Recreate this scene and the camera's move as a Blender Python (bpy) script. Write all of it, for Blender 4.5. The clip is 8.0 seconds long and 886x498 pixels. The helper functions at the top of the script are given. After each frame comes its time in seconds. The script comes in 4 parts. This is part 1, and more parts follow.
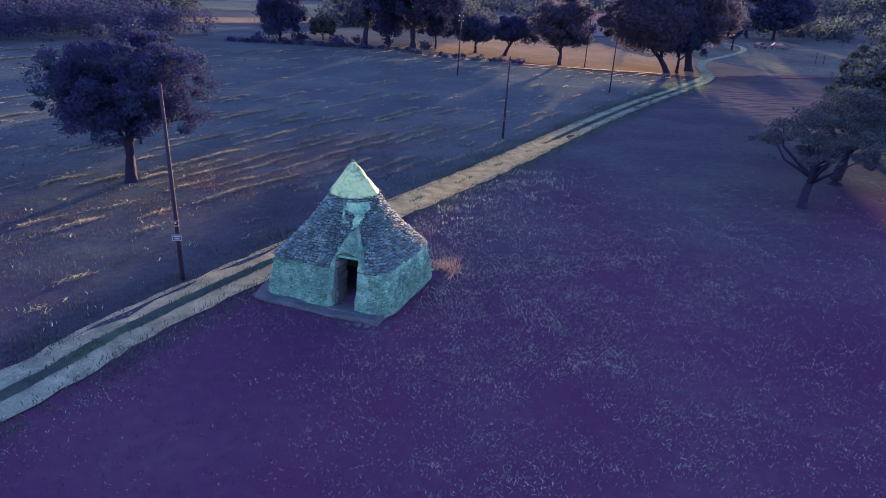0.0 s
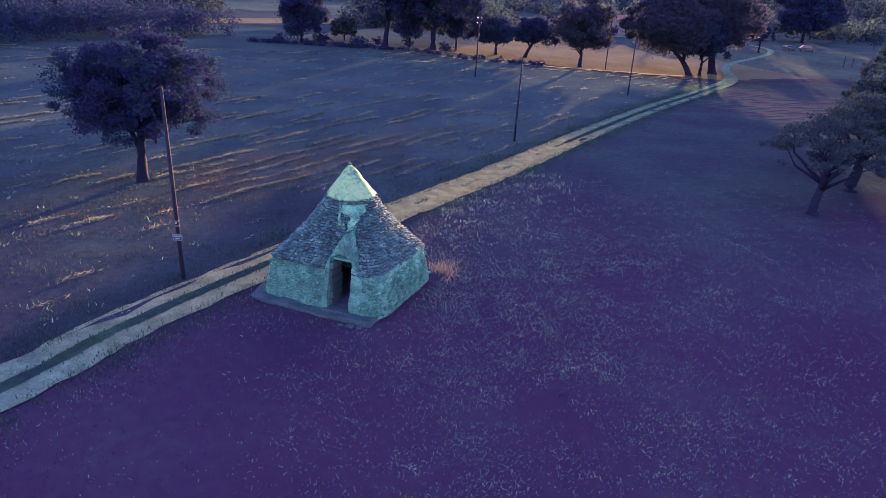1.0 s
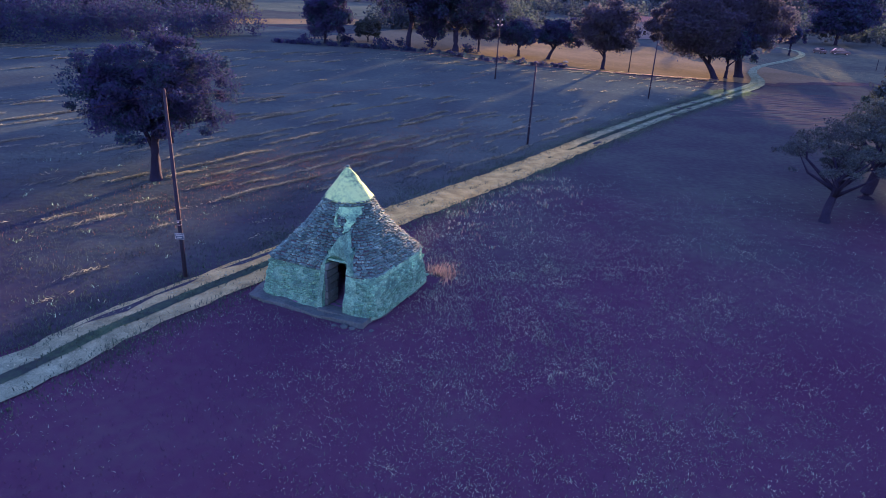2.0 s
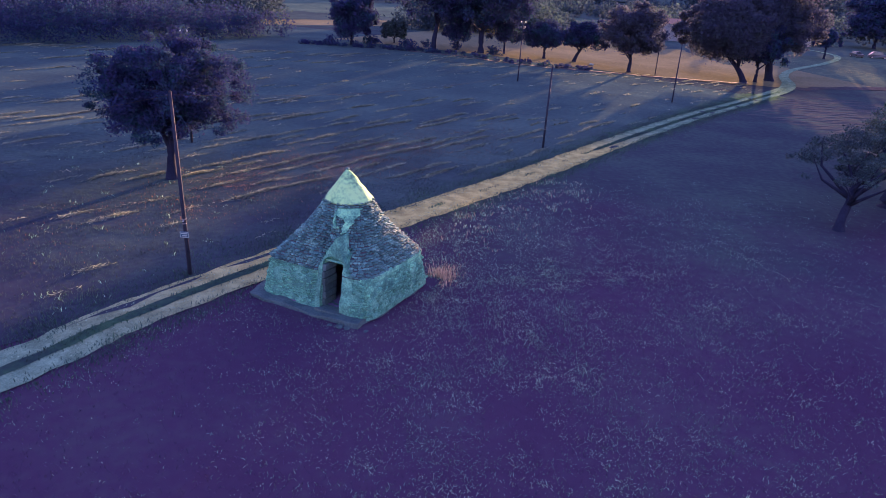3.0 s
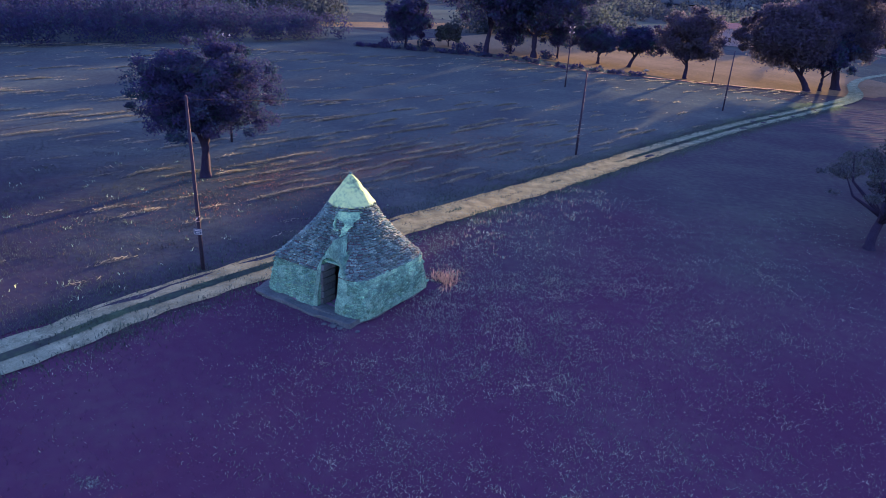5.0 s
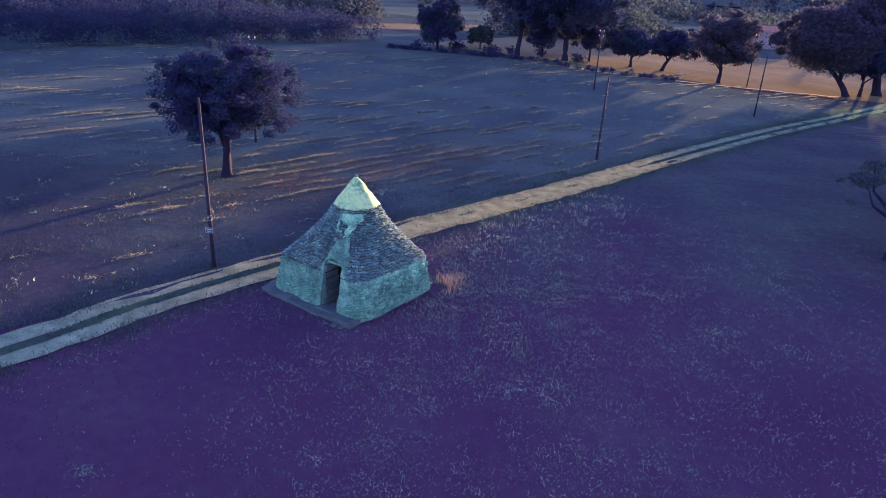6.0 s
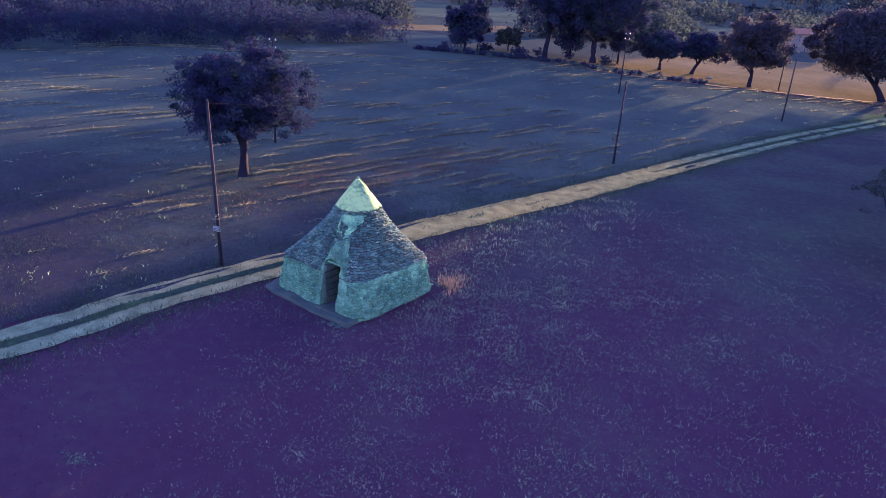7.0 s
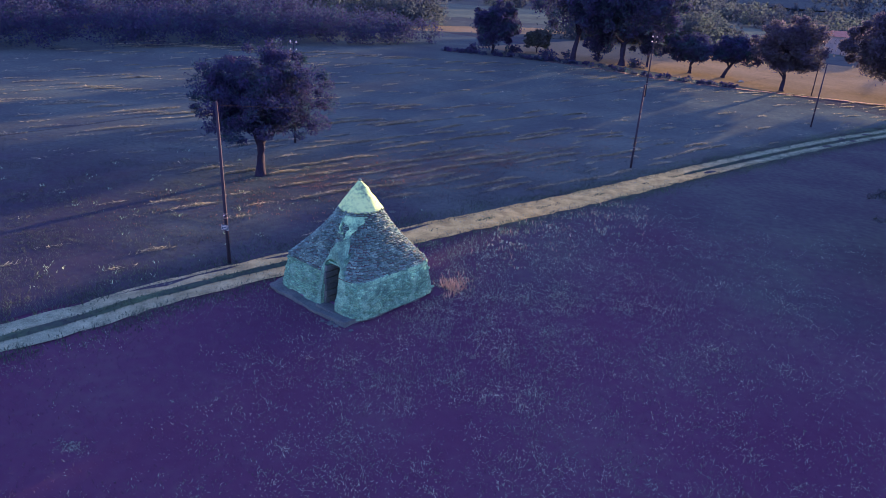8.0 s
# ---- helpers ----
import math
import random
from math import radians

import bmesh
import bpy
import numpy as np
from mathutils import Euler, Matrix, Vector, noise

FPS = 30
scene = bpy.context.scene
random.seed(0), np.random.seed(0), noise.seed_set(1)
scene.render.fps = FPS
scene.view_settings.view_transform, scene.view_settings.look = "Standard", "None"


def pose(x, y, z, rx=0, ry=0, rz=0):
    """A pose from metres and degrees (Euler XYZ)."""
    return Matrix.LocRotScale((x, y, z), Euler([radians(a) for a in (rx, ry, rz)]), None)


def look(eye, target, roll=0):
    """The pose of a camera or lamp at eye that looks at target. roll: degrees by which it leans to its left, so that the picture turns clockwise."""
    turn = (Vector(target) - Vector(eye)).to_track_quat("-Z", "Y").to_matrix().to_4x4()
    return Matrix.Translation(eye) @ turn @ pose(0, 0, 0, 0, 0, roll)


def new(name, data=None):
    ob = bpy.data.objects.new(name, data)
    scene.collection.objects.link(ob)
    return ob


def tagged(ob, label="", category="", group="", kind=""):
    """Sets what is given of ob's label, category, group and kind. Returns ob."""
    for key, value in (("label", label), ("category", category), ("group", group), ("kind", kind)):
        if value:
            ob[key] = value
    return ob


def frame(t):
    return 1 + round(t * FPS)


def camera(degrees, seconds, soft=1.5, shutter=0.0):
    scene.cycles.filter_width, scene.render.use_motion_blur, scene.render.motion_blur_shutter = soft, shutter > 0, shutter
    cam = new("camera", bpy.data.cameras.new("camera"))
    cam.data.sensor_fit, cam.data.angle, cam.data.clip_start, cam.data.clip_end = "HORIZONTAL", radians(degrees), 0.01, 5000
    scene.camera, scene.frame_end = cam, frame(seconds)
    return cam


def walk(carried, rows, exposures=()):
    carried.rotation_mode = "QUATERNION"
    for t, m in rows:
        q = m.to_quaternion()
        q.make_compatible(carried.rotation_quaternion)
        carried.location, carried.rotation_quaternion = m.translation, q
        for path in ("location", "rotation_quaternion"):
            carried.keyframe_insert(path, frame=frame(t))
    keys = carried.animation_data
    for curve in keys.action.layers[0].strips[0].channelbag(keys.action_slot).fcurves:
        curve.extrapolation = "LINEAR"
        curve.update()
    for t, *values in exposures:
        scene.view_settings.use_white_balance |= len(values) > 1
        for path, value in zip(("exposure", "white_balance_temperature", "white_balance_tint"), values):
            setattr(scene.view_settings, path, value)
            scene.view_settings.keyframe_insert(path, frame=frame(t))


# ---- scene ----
cam = camera(64.2, 8.0, soft=0.9)
METRES, EYE, TILT, LEAN, TURN = 10.8, 11.85, -20.8, -2.6, 0.0
ROWS = [
    (0.0, 0.0, 0.0, 0.0, 0.0, 0.0, -0.0),
    (0.5, 0.0532, -0.0072, 0.0054, 0.98, 0.02, -0.4),
    (1.0, 0.1066, -0.0142, 0.0106, 1.96, 0.03, -0.8),
    (1.5, 0.1631, -0.0208, 0.016, 3.0, 0.03, -1.22),
    (3.0, 0.3427, -0.0389, 0.033, 6.52, 0.0, -2.68),
    (3.5, 0.4024, -0.0441, 0.0398, 7.69, -0.03, -3.16),
    (4.0, 0.4636, -0.0485, 0.0471, 8.86, -0.07, -3.64),
    (4.5, 0.5259, -0.0512, 0.0546, 10.11, -0.12, -4.15),
    (6.0, 0.7202, -0.0537, 0.0832, 14.38, -0.37, -5.88),
    (6.5, 0.7857, -0.0526, 0.0939, 15.7, -0.48, -6.39),
    (7.0, 0.8531, -0.0491, 0.1046, 17.01, -0.61, -6.89),
    (7.5, 0.9201, -0.0439, 0.1165, 18.34, -0.75, -7.39),
    (8.0, 0.9877, -0.0369, 0.1292, 19.71, -0.9, -7.91),
]
walk(cam, [(t, pose(0, 0, EYE, TILT, LEAN, TURN) @ pose(METRES * x, METRES * y, METRES * z, 90 + pitch, roll, yaw)) for t, x, y, z, yaw, pitch, roll in ROWS],
     exposures=[(0.0, 2.85), (8.0, 2.85)])

# ---- light ----
SUN_AZ, SUN_EL = 16.5, 4.4          # degrees: to the right of +y, above the horizon
world = bpy.data.worlds.new("dusk_sky")
scene.world = world
world.use_nodes = True
wn, wl = world.node_tree.nodes, world.node_tree.links
wn.clear()
sky = wn.new("ShaderNodeTexSky")
sky.sky_type, sky.sun_disc = "NISHITA", False
sky.sun_elevation, sky.sun_rotation = radians(SUN_EL), radians(SUN_AZ)
sky.air_density, sky.dust_density, sky.ozone_density = 1.2, 0.6, 3.0
tint = wn.new("ShaderNodeMix")
tint.data_type, tint.blend_type = "RGBA", "MULTIPLY"
tint.inputs["Factor"].default_value = 1.0
tint.inputs["B"].default_value = (1.68, 0.88, 1.38, 1)
bg = wn.new("ShaderNodeBackground")
bg.inputs["Strength"].default_value = 0.135
wout = wn.new("ShaderNodeOutputWorld")
wl.new(sky.outputs["Color"], tint.inputs["A"])
wl.new(tint.outputs["Result"], bg.inputs["Color"])
wl.new(bg.outputs["Background"], wout.inputs["Surface"])

sun_data = bpy.data.lights.new("sun", "SUN")
sun_data.energy, sun_data.angle, sun_data.color = 4.8, radians(0.8), (1.0, 0.52, 0.29)
sun = new("sun", sun_data)
sun_way = Vector((math.sin(radians(SUN_AZ)), math.cos(radians(SUN_AZ)), math.tan(radians(SUN_EL))))
sun.matrix_world = look(sun_way * 300, (0, 0, 0))


# ---- materials ----
def material(name, colours, scale=4.0, fine=40.0, rough=0.9, bump=0.3, spec=0.3, leaf=0.0, per_island=0.25, metal=0.0, spread=(0.35, 0.65), bump_dist=0.02):
    """A surface of two or more colours mixed by noise at two scales, with relief; leaf: share of light let through."""
    m = bpy.data.materials.new(name)
    m.use_nodes = True
    n, l = m.node_tree.nodes, m.node_tree.links
    n.clear()
    out = n.new("ShaderNodeOutputMaterial")
    b = n.new("ShaderNodeBsdfPrincipled")
    b.inputs["Roughness"].default_value, b.inputs["Metallic"].default_value = rough, metal
    b.inputs["Specular IOR Level"].default_value = spec
    tc = n.new("ShaderNodeTexCoord")
    big, small = n.new("ShaderNodeTexNoise"), n.new("ShaderNodeTexNoise")
    for node, s, d in ((big, scale, 5.0), (small, fine, 6.0)):
        node.inputs["Scale"].default_value, node.inputs["Detail"].default_value = s, d
        l.new(tc.outputs["Object"], node.inputs["Vector"])
    mix = n.new("ShaderNodeMath")
    mix.operation = "MULTIPLY_ADD"
    mix.inputs[1].default_value = 0.45
    half = n.new("ShaderNodeMath")
    half.operation = "MULTIPLY"
    half.inputs[1].default_value = 0.55
    l.new(big.outputs["Fac"], half.inputs[0])
    l.new(small.outputs["Fac"], mix.inputs[0])
    l.new(half.outputs[0], mix.inputs[2])
    ramp = n.new("ShaderNodeValToRGB")
    e = ramp.color_ramp.elements
    lo, hi = spread
    e[0].position, e[1].position = lo, hi
    e[0].color, e[1].color = (*colours[0], 1), (*colours[-1], 1)
    for i, c in enumerate(colours[1:-1], 1):
        k = e.new(lo + (hi - lo) * i / (len(colours) - 1))
        k.color = (*c, 1)
    l.new(mix.outputs[0], ramp.inputs["Fac"])
    geo, info = n.new("ShaderNodeNewGeometry"), n.new("ShaderNodeObjectInfo")
    add = n.new("ShaderNodeMath")
    add.operation = "ADD"
    l.new(geo.outputs["Random Per Island"], add.inputs[0])
    l.new(info.outputs["Random"], add.inputs[1])
    frac = n.new("ShaderNodeMath")
    frac.operation = "FRACT"
    l.new(add.outputs[0], frac.inputs[0])
    span = n.new("ShaderNodeMapRange")
    span.inputs["To Min"].default_value, span.inputs["To Max"].default_value = 1 - per_island, 1 + per_island
    l.new(frac.outputs[0], span.inputs["Value"])
    hsv = n.new("ShaderNodeHueSaturation")
    l.new(span.outputs[0], hsv.inputs["Value"])
    l.new(ramp.outputs["Color"], hsv.inputs["Color"])
    l.new(hsv.outputs["Color"], b.inputs["Base Color"])
    if bump:
        bm_node = n.new("ShaderNodeBump")
        bm_node.inputs["Strength"].default_value, bm_node.inputs["Distance"].default_value = bump, bump_dist
        l.new(small.outputs["Fac"], bm_node.inputs["Height"])
        l.new(bm_node.outputs["Normal"], b.inputs["Normal"])
    if leaf:
        tr = n.new("ShaderNodeBsdfTranslucent")
        ms = n.new("ShaderNodeMixShader")
        ms.inputs["Fac"].default_value = leaf
        l.new(hsv.outputs["Color"], tr.inputs["Color"])
        l.new(b.outputs["BSDF"], ms.inputs[1])
        l.new(tr.outputs["BSDF"], ms.inputs[2])
        l.new(ms.outputs["Shader"], out.inputs["Surface"])
    else:
        l.new(b.outputs["BSDF"], out.inputs["Surface"])
    return m


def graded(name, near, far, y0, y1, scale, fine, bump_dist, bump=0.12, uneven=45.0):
    """Ground whose colour changes gradually along the land, with an uneven border."""
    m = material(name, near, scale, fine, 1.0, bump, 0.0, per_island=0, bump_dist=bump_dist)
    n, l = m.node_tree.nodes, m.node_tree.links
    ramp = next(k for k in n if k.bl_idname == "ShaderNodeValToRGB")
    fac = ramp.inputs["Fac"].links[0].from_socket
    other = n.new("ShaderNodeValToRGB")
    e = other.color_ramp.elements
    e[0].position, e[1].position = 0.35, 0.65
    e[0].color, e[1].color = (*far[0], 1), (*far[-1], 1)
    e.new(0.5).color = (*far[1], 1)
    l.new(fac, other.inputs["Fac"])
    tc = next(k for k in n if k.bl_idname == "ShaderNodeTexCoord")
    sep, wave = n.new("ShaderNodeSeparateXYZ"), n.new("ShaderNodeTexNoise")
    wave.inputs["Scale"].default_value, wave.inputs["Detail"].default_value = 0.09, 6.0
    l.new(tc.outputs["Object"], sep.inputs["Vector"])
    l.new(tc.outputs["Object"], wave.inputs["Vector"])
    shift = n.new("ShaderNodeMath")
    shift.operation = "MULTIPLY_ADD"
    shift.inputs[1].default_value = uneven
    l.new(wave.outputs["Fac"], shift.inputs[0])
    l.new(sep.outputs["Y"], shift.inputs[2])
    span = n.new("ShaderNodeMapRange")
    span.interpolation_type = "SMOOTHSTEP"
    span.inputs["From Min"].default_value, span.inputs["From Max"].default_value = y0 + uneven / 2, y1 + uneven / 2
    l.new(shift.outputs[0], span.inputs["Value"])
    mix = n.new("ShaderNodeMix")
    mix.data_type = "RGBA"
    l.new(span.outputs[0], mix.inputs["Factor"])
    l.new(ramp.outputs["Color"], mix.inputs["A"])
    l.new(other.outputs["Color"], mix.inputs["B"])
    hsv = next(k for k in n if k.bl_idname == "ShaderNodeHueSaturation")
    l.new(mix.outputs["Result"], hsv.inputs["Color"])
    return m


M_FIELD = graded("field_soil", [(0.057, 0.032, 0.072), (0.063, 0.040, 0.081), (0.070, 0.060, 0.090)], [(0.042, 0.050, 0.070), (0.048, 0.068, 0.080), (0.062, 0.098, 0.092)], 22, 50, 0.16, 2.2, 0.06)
# Near end darker: weedier soil, with shade also put into its colour.
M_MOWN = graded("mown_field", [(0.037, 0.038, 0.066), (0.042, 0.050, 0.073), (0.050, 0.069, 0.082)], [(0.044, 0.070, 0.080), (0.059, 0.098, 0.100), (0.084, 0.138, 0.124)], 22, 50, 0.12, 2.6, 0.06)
M_GRASS = material("dry_weeds", [(0.115, 0.23, 0.18), (0.225, 0.44, 0.305), (0.60, 0.90, 0.56)], 0.6, 5.0, 0.9, 0, 0.0, 0.45, 0.7)
M_VERGE = material("verge_grass", [(0.050, 0.080, 0.092), (0.060, 0.118, 0.098), (0.085, 0.18, 0.115)], 0.4, 4.0, 1.0, 0, 0.0, 0.45, 0.25)
M_STRAW = material("cut_straw", [(0.15, 0.19, 0.15), (0.225, 0.285, 0.215), (0.43, 0.475, 0.335)], 0.5, 5.0, 0.8, 0, 0.0, 0.45, 0.4)
# Sun and shade put into the gravel: dim near end, warm lit stretch beyond.
M_GRAVEL = graded("sun_graded_gravel", [(0.09, 0.148, 0.108), (0.158, 0.262, 0.182), (0.26, 0.41, 0.285)], [(0.25, 0.215, 0.088), (0.445, 0.39, 0.15), (0.66, 0.58, 0.225)], 16, 34, 1.2, 22.0, 0.05, 0.6, 16.0)
# Sunlit tint painted at the start, fading to the shaded colour.
M_GRAVEL_FAR = graded("sun_to_shade_gravel", [(0.25, 0.215, 0.088), (0.445, 0.39, 0.15), (0.66, 0.58, 0.225)], [(0.080, 0.135, 0.098), (0.145, 0.24, 0.165), (0.235, 0.37, 0.25)], 56, 68, 1.2, 22.0, 0.05, 0.6, 8.0)
M_PEBBLE = material("track_pebbles", [(0.12, 0.19, 0.13), (0.22, 0.33, 0.22), (0.34, 0.48, 0.31)], 3.0, 20.0, 0.95, 0.2, 0.1, per_island=0.4)
# Dark grey asphalt; the lane's shade is put into this colour as well.
M_LANE = material("shade_dark_lane", [(0.05, 0.05, 0.06), (0.09, 0.09, 0.10)], 0.5, 8.0, 1.0, 0.3, 0.0, per_island=0)
M_WALL = material("lime_washed_rubble", [(0.062, 0.205, 0.163), (0.128, 0.42, 0.308), (0.27, 0.74, 0.485)], 2.2, 24.0, 0.9, 1.0, 0.2, per_island=0.30, bump_dist=0.05, spread=(0.38, 0.62))
M_STUBBLE = material("stubble_stalks", [(0.08, 0.105, 0.10), (0.11, 0.155, 0.14), (0.18, 0.22, 0.185)], 0.12, 2.0, 1.0, 0, 0.0, 0.25, 0.18)
M_MEADOW = material("dry_meadow", [(0.135, 0.135, 0.085), (0.17, 0.17, 0.11), (0.21, 0.21, 0.135)], 0.08, 1.6, 1.0, 0.3, 0.0, per_island=0, bump_dist=0.05)
M_SCRUB = material("scrub_ground", [(0.042, 0.062, 0.075), (0.06, 0.092, 0.094), (0.085, 0.125, 0.108)], 0.02, 0.3, 1.0, 0.5, 0.0, per_island=0, bump_dist=0.3)
M_TALL = material("meadow_stalks", [(0.165, 0.165, 0.105), (0.20, 0.20, 0.13), (0.235, 0.235, 0.155)], 0.05, 1.5, 1.0, 0, 0.0, 0.4, 0.05)
M_PASTURE = material("far_pasture", [(0.06, 0.08, 0.078), (0.08, 0.115, 0.095), (0.115, 0.155, 0.11)], 0.05, 0.8, 1.0, 0.5, 0.0, per_island=0, bump_dist=0.1)
M_PLOUGH = material("brown_stubble", [(0.062, 0.070, 0.080), (0.082, 0.086, 0.090), (0.115, 0.115, 0.108)], 0.3, 3.0, 1.0, 0.4, 0.0, per_island=0, bump_dist=0.06)
M_BAY = material("grey_lime_plaster", [(0.058, 0.17, 0.142), (0.108, 0.32, 0.24), (0.20, 0.56, 0.39)], 1.8, 15.0, 0.95, 0.9, 0.1, per_island=0, bump_dist=0.05, spread=(0.38, 0.62))
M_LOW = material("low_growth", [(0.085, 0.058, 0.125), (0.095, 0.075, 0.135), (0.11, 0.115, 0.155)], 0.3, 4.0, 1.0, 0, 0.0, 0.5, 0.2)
# Dry weeds with the low sun's warm tint put into the colour.
M_SUN_WEEDS = material("sun_warm_weeds", [(0.42, 0.32, 0.22), (0.64, 0.51, 0.36)], 2.0, 10.0, 0.9, 0, 0.1, 0.45, 0.4)
# Dry grass, reddened to stand in for the sun patch beyond the hut.
M_DRY = material("sun_tinted_dry_grass", [(0.125, 0.080, 0.070), (0.18, 0.115, 0.095), (0.27, 0.18, 0.14)], 0.6, 5.0, 1.0, 0, 0.0, 0.5, 0.3)
M_HAY = material("hay_bulk", [(0.075, 0.085, 0.09), (0.105, 0.125, 0.115), (0.16, 0.175, 0.145)], 1.2, 9.0, 1.0, 0.8, 0.0, per_island=0, bump_dist=0.06)
M_MORTAR = material("lime_mortar", [(0.051, 0.163, 0.14), (0.106, 0.33, 0.258), (0.205, 0.54, 0.385)], 2.2, 26.0, 0.95, 1.0, 0.1, per_island=0, bump_dist=0.05, spread=(0.38, 0.62))
M_ROOF = material("grey_roof_stone", [(0.045, 0.115, 0.122), (0.085, 0.215, 0.20), (0.24, 0.50, 0.40)], 2.0, 18.0, 0.85, 0.6, 0.25, per_island=0.38, spread=(0.38, 0.66))
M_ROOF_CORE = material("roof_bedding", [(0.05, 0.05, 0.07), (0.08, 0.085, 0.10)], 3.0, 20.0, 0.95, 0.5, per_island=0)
M_PLASTER = material("old_white_plaster", [(0.115, 0.275, 0.165), (0.29, 0.60, 0.285), (0.43, 0.75, 0.33)], 1.3, 8.0, 0.9, 0.4, 0.1, per_island=0.05, spread=(0.38, 0.56))
M_PANEL = material("weathered_plaster", [(0.075, 0.22, 0.17), (0.16, 0.46, 0.30), (0.28, 0.70, 0.39)], 3.0, 14.0, 0.9, 0.8, 0.1, per_island=0.05, spread=(0.38, 0.6), bump_dist=0.05)
M_PLINTH = material("plinth_stone", [(0.047, 0.085, 0.097), (0.088, 0.155, 0.155)], 1.5, 12.0, 0.95, 0.6, 0.2, per_island=0.15)
# Floor colour carries the doorway's purple shade.
M_DARK = material("room_shade_purple", [(0.11, 0.08, 0.17), (0.17, 0.13, 0.24)], 2.0, 12.0, 0.95, 0.5, 0.1)
M_BARK = material("bark", [(0.013, 0.017, 0.042), (0.024, 0.032, 0.064)], 2.5, 18.0, 0.95, 0.9, 0.1, per_island=0.1, bump_dist=0.04)
M_POLE = material("weathered_pole", [(0.016, 0.021, 0.042), (0.030, 0.040, 0.064)], 1.2, 14.0, 0.85, 0.4, 0.2, per_island=0.05)
M_LEAF = material("oak_leaves", [(0.032, 0.034, 0.115), (0.032, 0.048, 0.116), (0.032, 0.098, 0.118)], 0.5, 3.0, 1.0, 0, 0.0, 0.28, 0.05)
# Lighter, warmer oak leaves for trees near the sun; hazy glow put in colour.
M_LEAF_SUNWARD = material("sunward_oak_leaves", [(0.052, 0.058, 0.115), (0.058, 0.072, 0.115), (0.070, 0.10, 0.115)], 0.5, 3.0, 1.0, 0, 0.0, 0.45, 0.05)
M_FGRASS = material("mown_grass", [(0.040, 0.054, 0.076), (0.052, 0.084, 0.088), (0.082, 0.13, 0.112)], 0.35, 3.0, 1.0, 0, 0.0, 0.25, 0.3)
M_TEAL_FIELD = material("green_crop_field", [(0.06, 0.095, 0.09), (0.08, 0.13, 0.11), (0.11, 0.165, 0.13)], 0.03, 0.4, 1.0, 0.3, 0.0, per_island=0, bump_dist=0.1)
M_OLIVE = material("olive_leaves", [(0.042, 0.058, 0.088), (0.050, 0.084, 0.098), (0.072, 0.128, 0.110)], 0.5, 3.0, 1.0, 0, 0.0, 0.12, 0.3)
M_FAR = material("far_leaves", [(0.032, 0.046, 0.082), (0.040, 0.068, 0.092), (0.058, 0.108, 0.106)], 0.05, 0.6, 1.0, 0, 0.0, 0.35, 0.08)
M_HOUSE = material("white_render", [(0.17, 0.19, 0.20), (0.22, 0.24, 0.25)], 0.5, 6.0, 0.9, 0.2, 0.2, per_island=0.03)
M_TILE = material("roof_tile", [(0.22, 0.12, 0.09), (0.32, 0.18, 0.13)], 1.0, 8.0, 0.9, 0.3)
M_ENAMEL = material("sign_enamel", [(0.030, 0.075, 0.12), (0.04, 0.095, 0.145)], 3.0, 20.0, 0.8, 0.05, 0.1, per_island=0)
M_INK = material("sign_white", [(0.26, 0.36, 0.36), (0.31, 0.42, 0.42)], 3.0, 20.0, 0.7, 0, 0.1, per_island=0)
M_CERAMIC = material("white_ceramic", [(0.42, 0.48, 0.5), (0.5, 0.56, 0.58)], 5.0, 30.0, 0.3, 0, 0.4, per_island=0)
M_METAL = material("grey_steel", [(0.25, 0.25, 0.27), (0.4, 0.4, 0.42)], 5.0, 40.0, 0.45, 0.1, 0.5, metal=0.8)
M_CAR_DARK = material("dark_car_paint", [(0.05, 0.05, 0.06), (0.08, 0.08, 0.09)], 2.0, 30.0, 0.3, 0, 0.6, per_island=0)
M_GLASS = material("tinted_glass", [(0.02, 0.022, 0.025), (0.03, 0.032, 0.035)], 2.0, 20.0, 0.08, 0, 0.8, per_island=0)
M_RUBBER = material("tyre_rubber", [(0.02, 0.02, 0.02), (0.035, 0.035, 0.035)], 5.0, 50.0, 0.9, 0.2, per_island=0)


# ---- helpers of this scene ----
def height(x, y):
    """The lie of the land: level round the hut, falling to the right in the distance."""
    s = np.clip((np.asarray(y, float) - 50) / 70, 0, 1)
    return s * s * (3 - 2 * s) * np.clip(0.75 - 0.06 * np.asarray(x, float), -2.0, 1.2)


def mesh_np(name, verts, faces, mat, smooth=False):
    """A mesh from arrays of vertices (n, 3) and of faces with a fixed number of corners."""
    me = bpy.data.meshes.new(name)
    verts, faces = np.asarray(verts, np.float32), np.asarray(faces, np.int32)
    k = faces.shape[1]
    me.vertices.add(len(verts))
    me.vertices.foreach_set("co", verts.ravel())
    me.loops.add(faces.size)
    me.loops.foreach_set("vertex_index", faces.ravel())
    me.polygons.add(len(faces))
    me.polygons.foreach_set("loop_start", np.arange(0, faces.size, k, dtype=np.int32))
    me.polygons.foreach_set("loop_total", np.full(len(faces), k, np.int32))
    me.polygons.foreach_set("use_smooth", np.full(len(faces), smooth))
    me.update(calc_edges=True)
    me.validate()
    me.materials.append(mat)
    return me


def child(name, me, parent, label=""):
    ob = new(name, me)
    ob.parent = parent
    return tagged(ob, label)


def part(name, bm, mat, parent, label="", smooth=False):
    me = bpy.data.meshes.new(name)
    for f in bm.faces:
        f.smooth = smooth
    bm.to_mesh(me)
    bm.free()
    me.materials.append(mat)
    return child(name, me, parent, label)


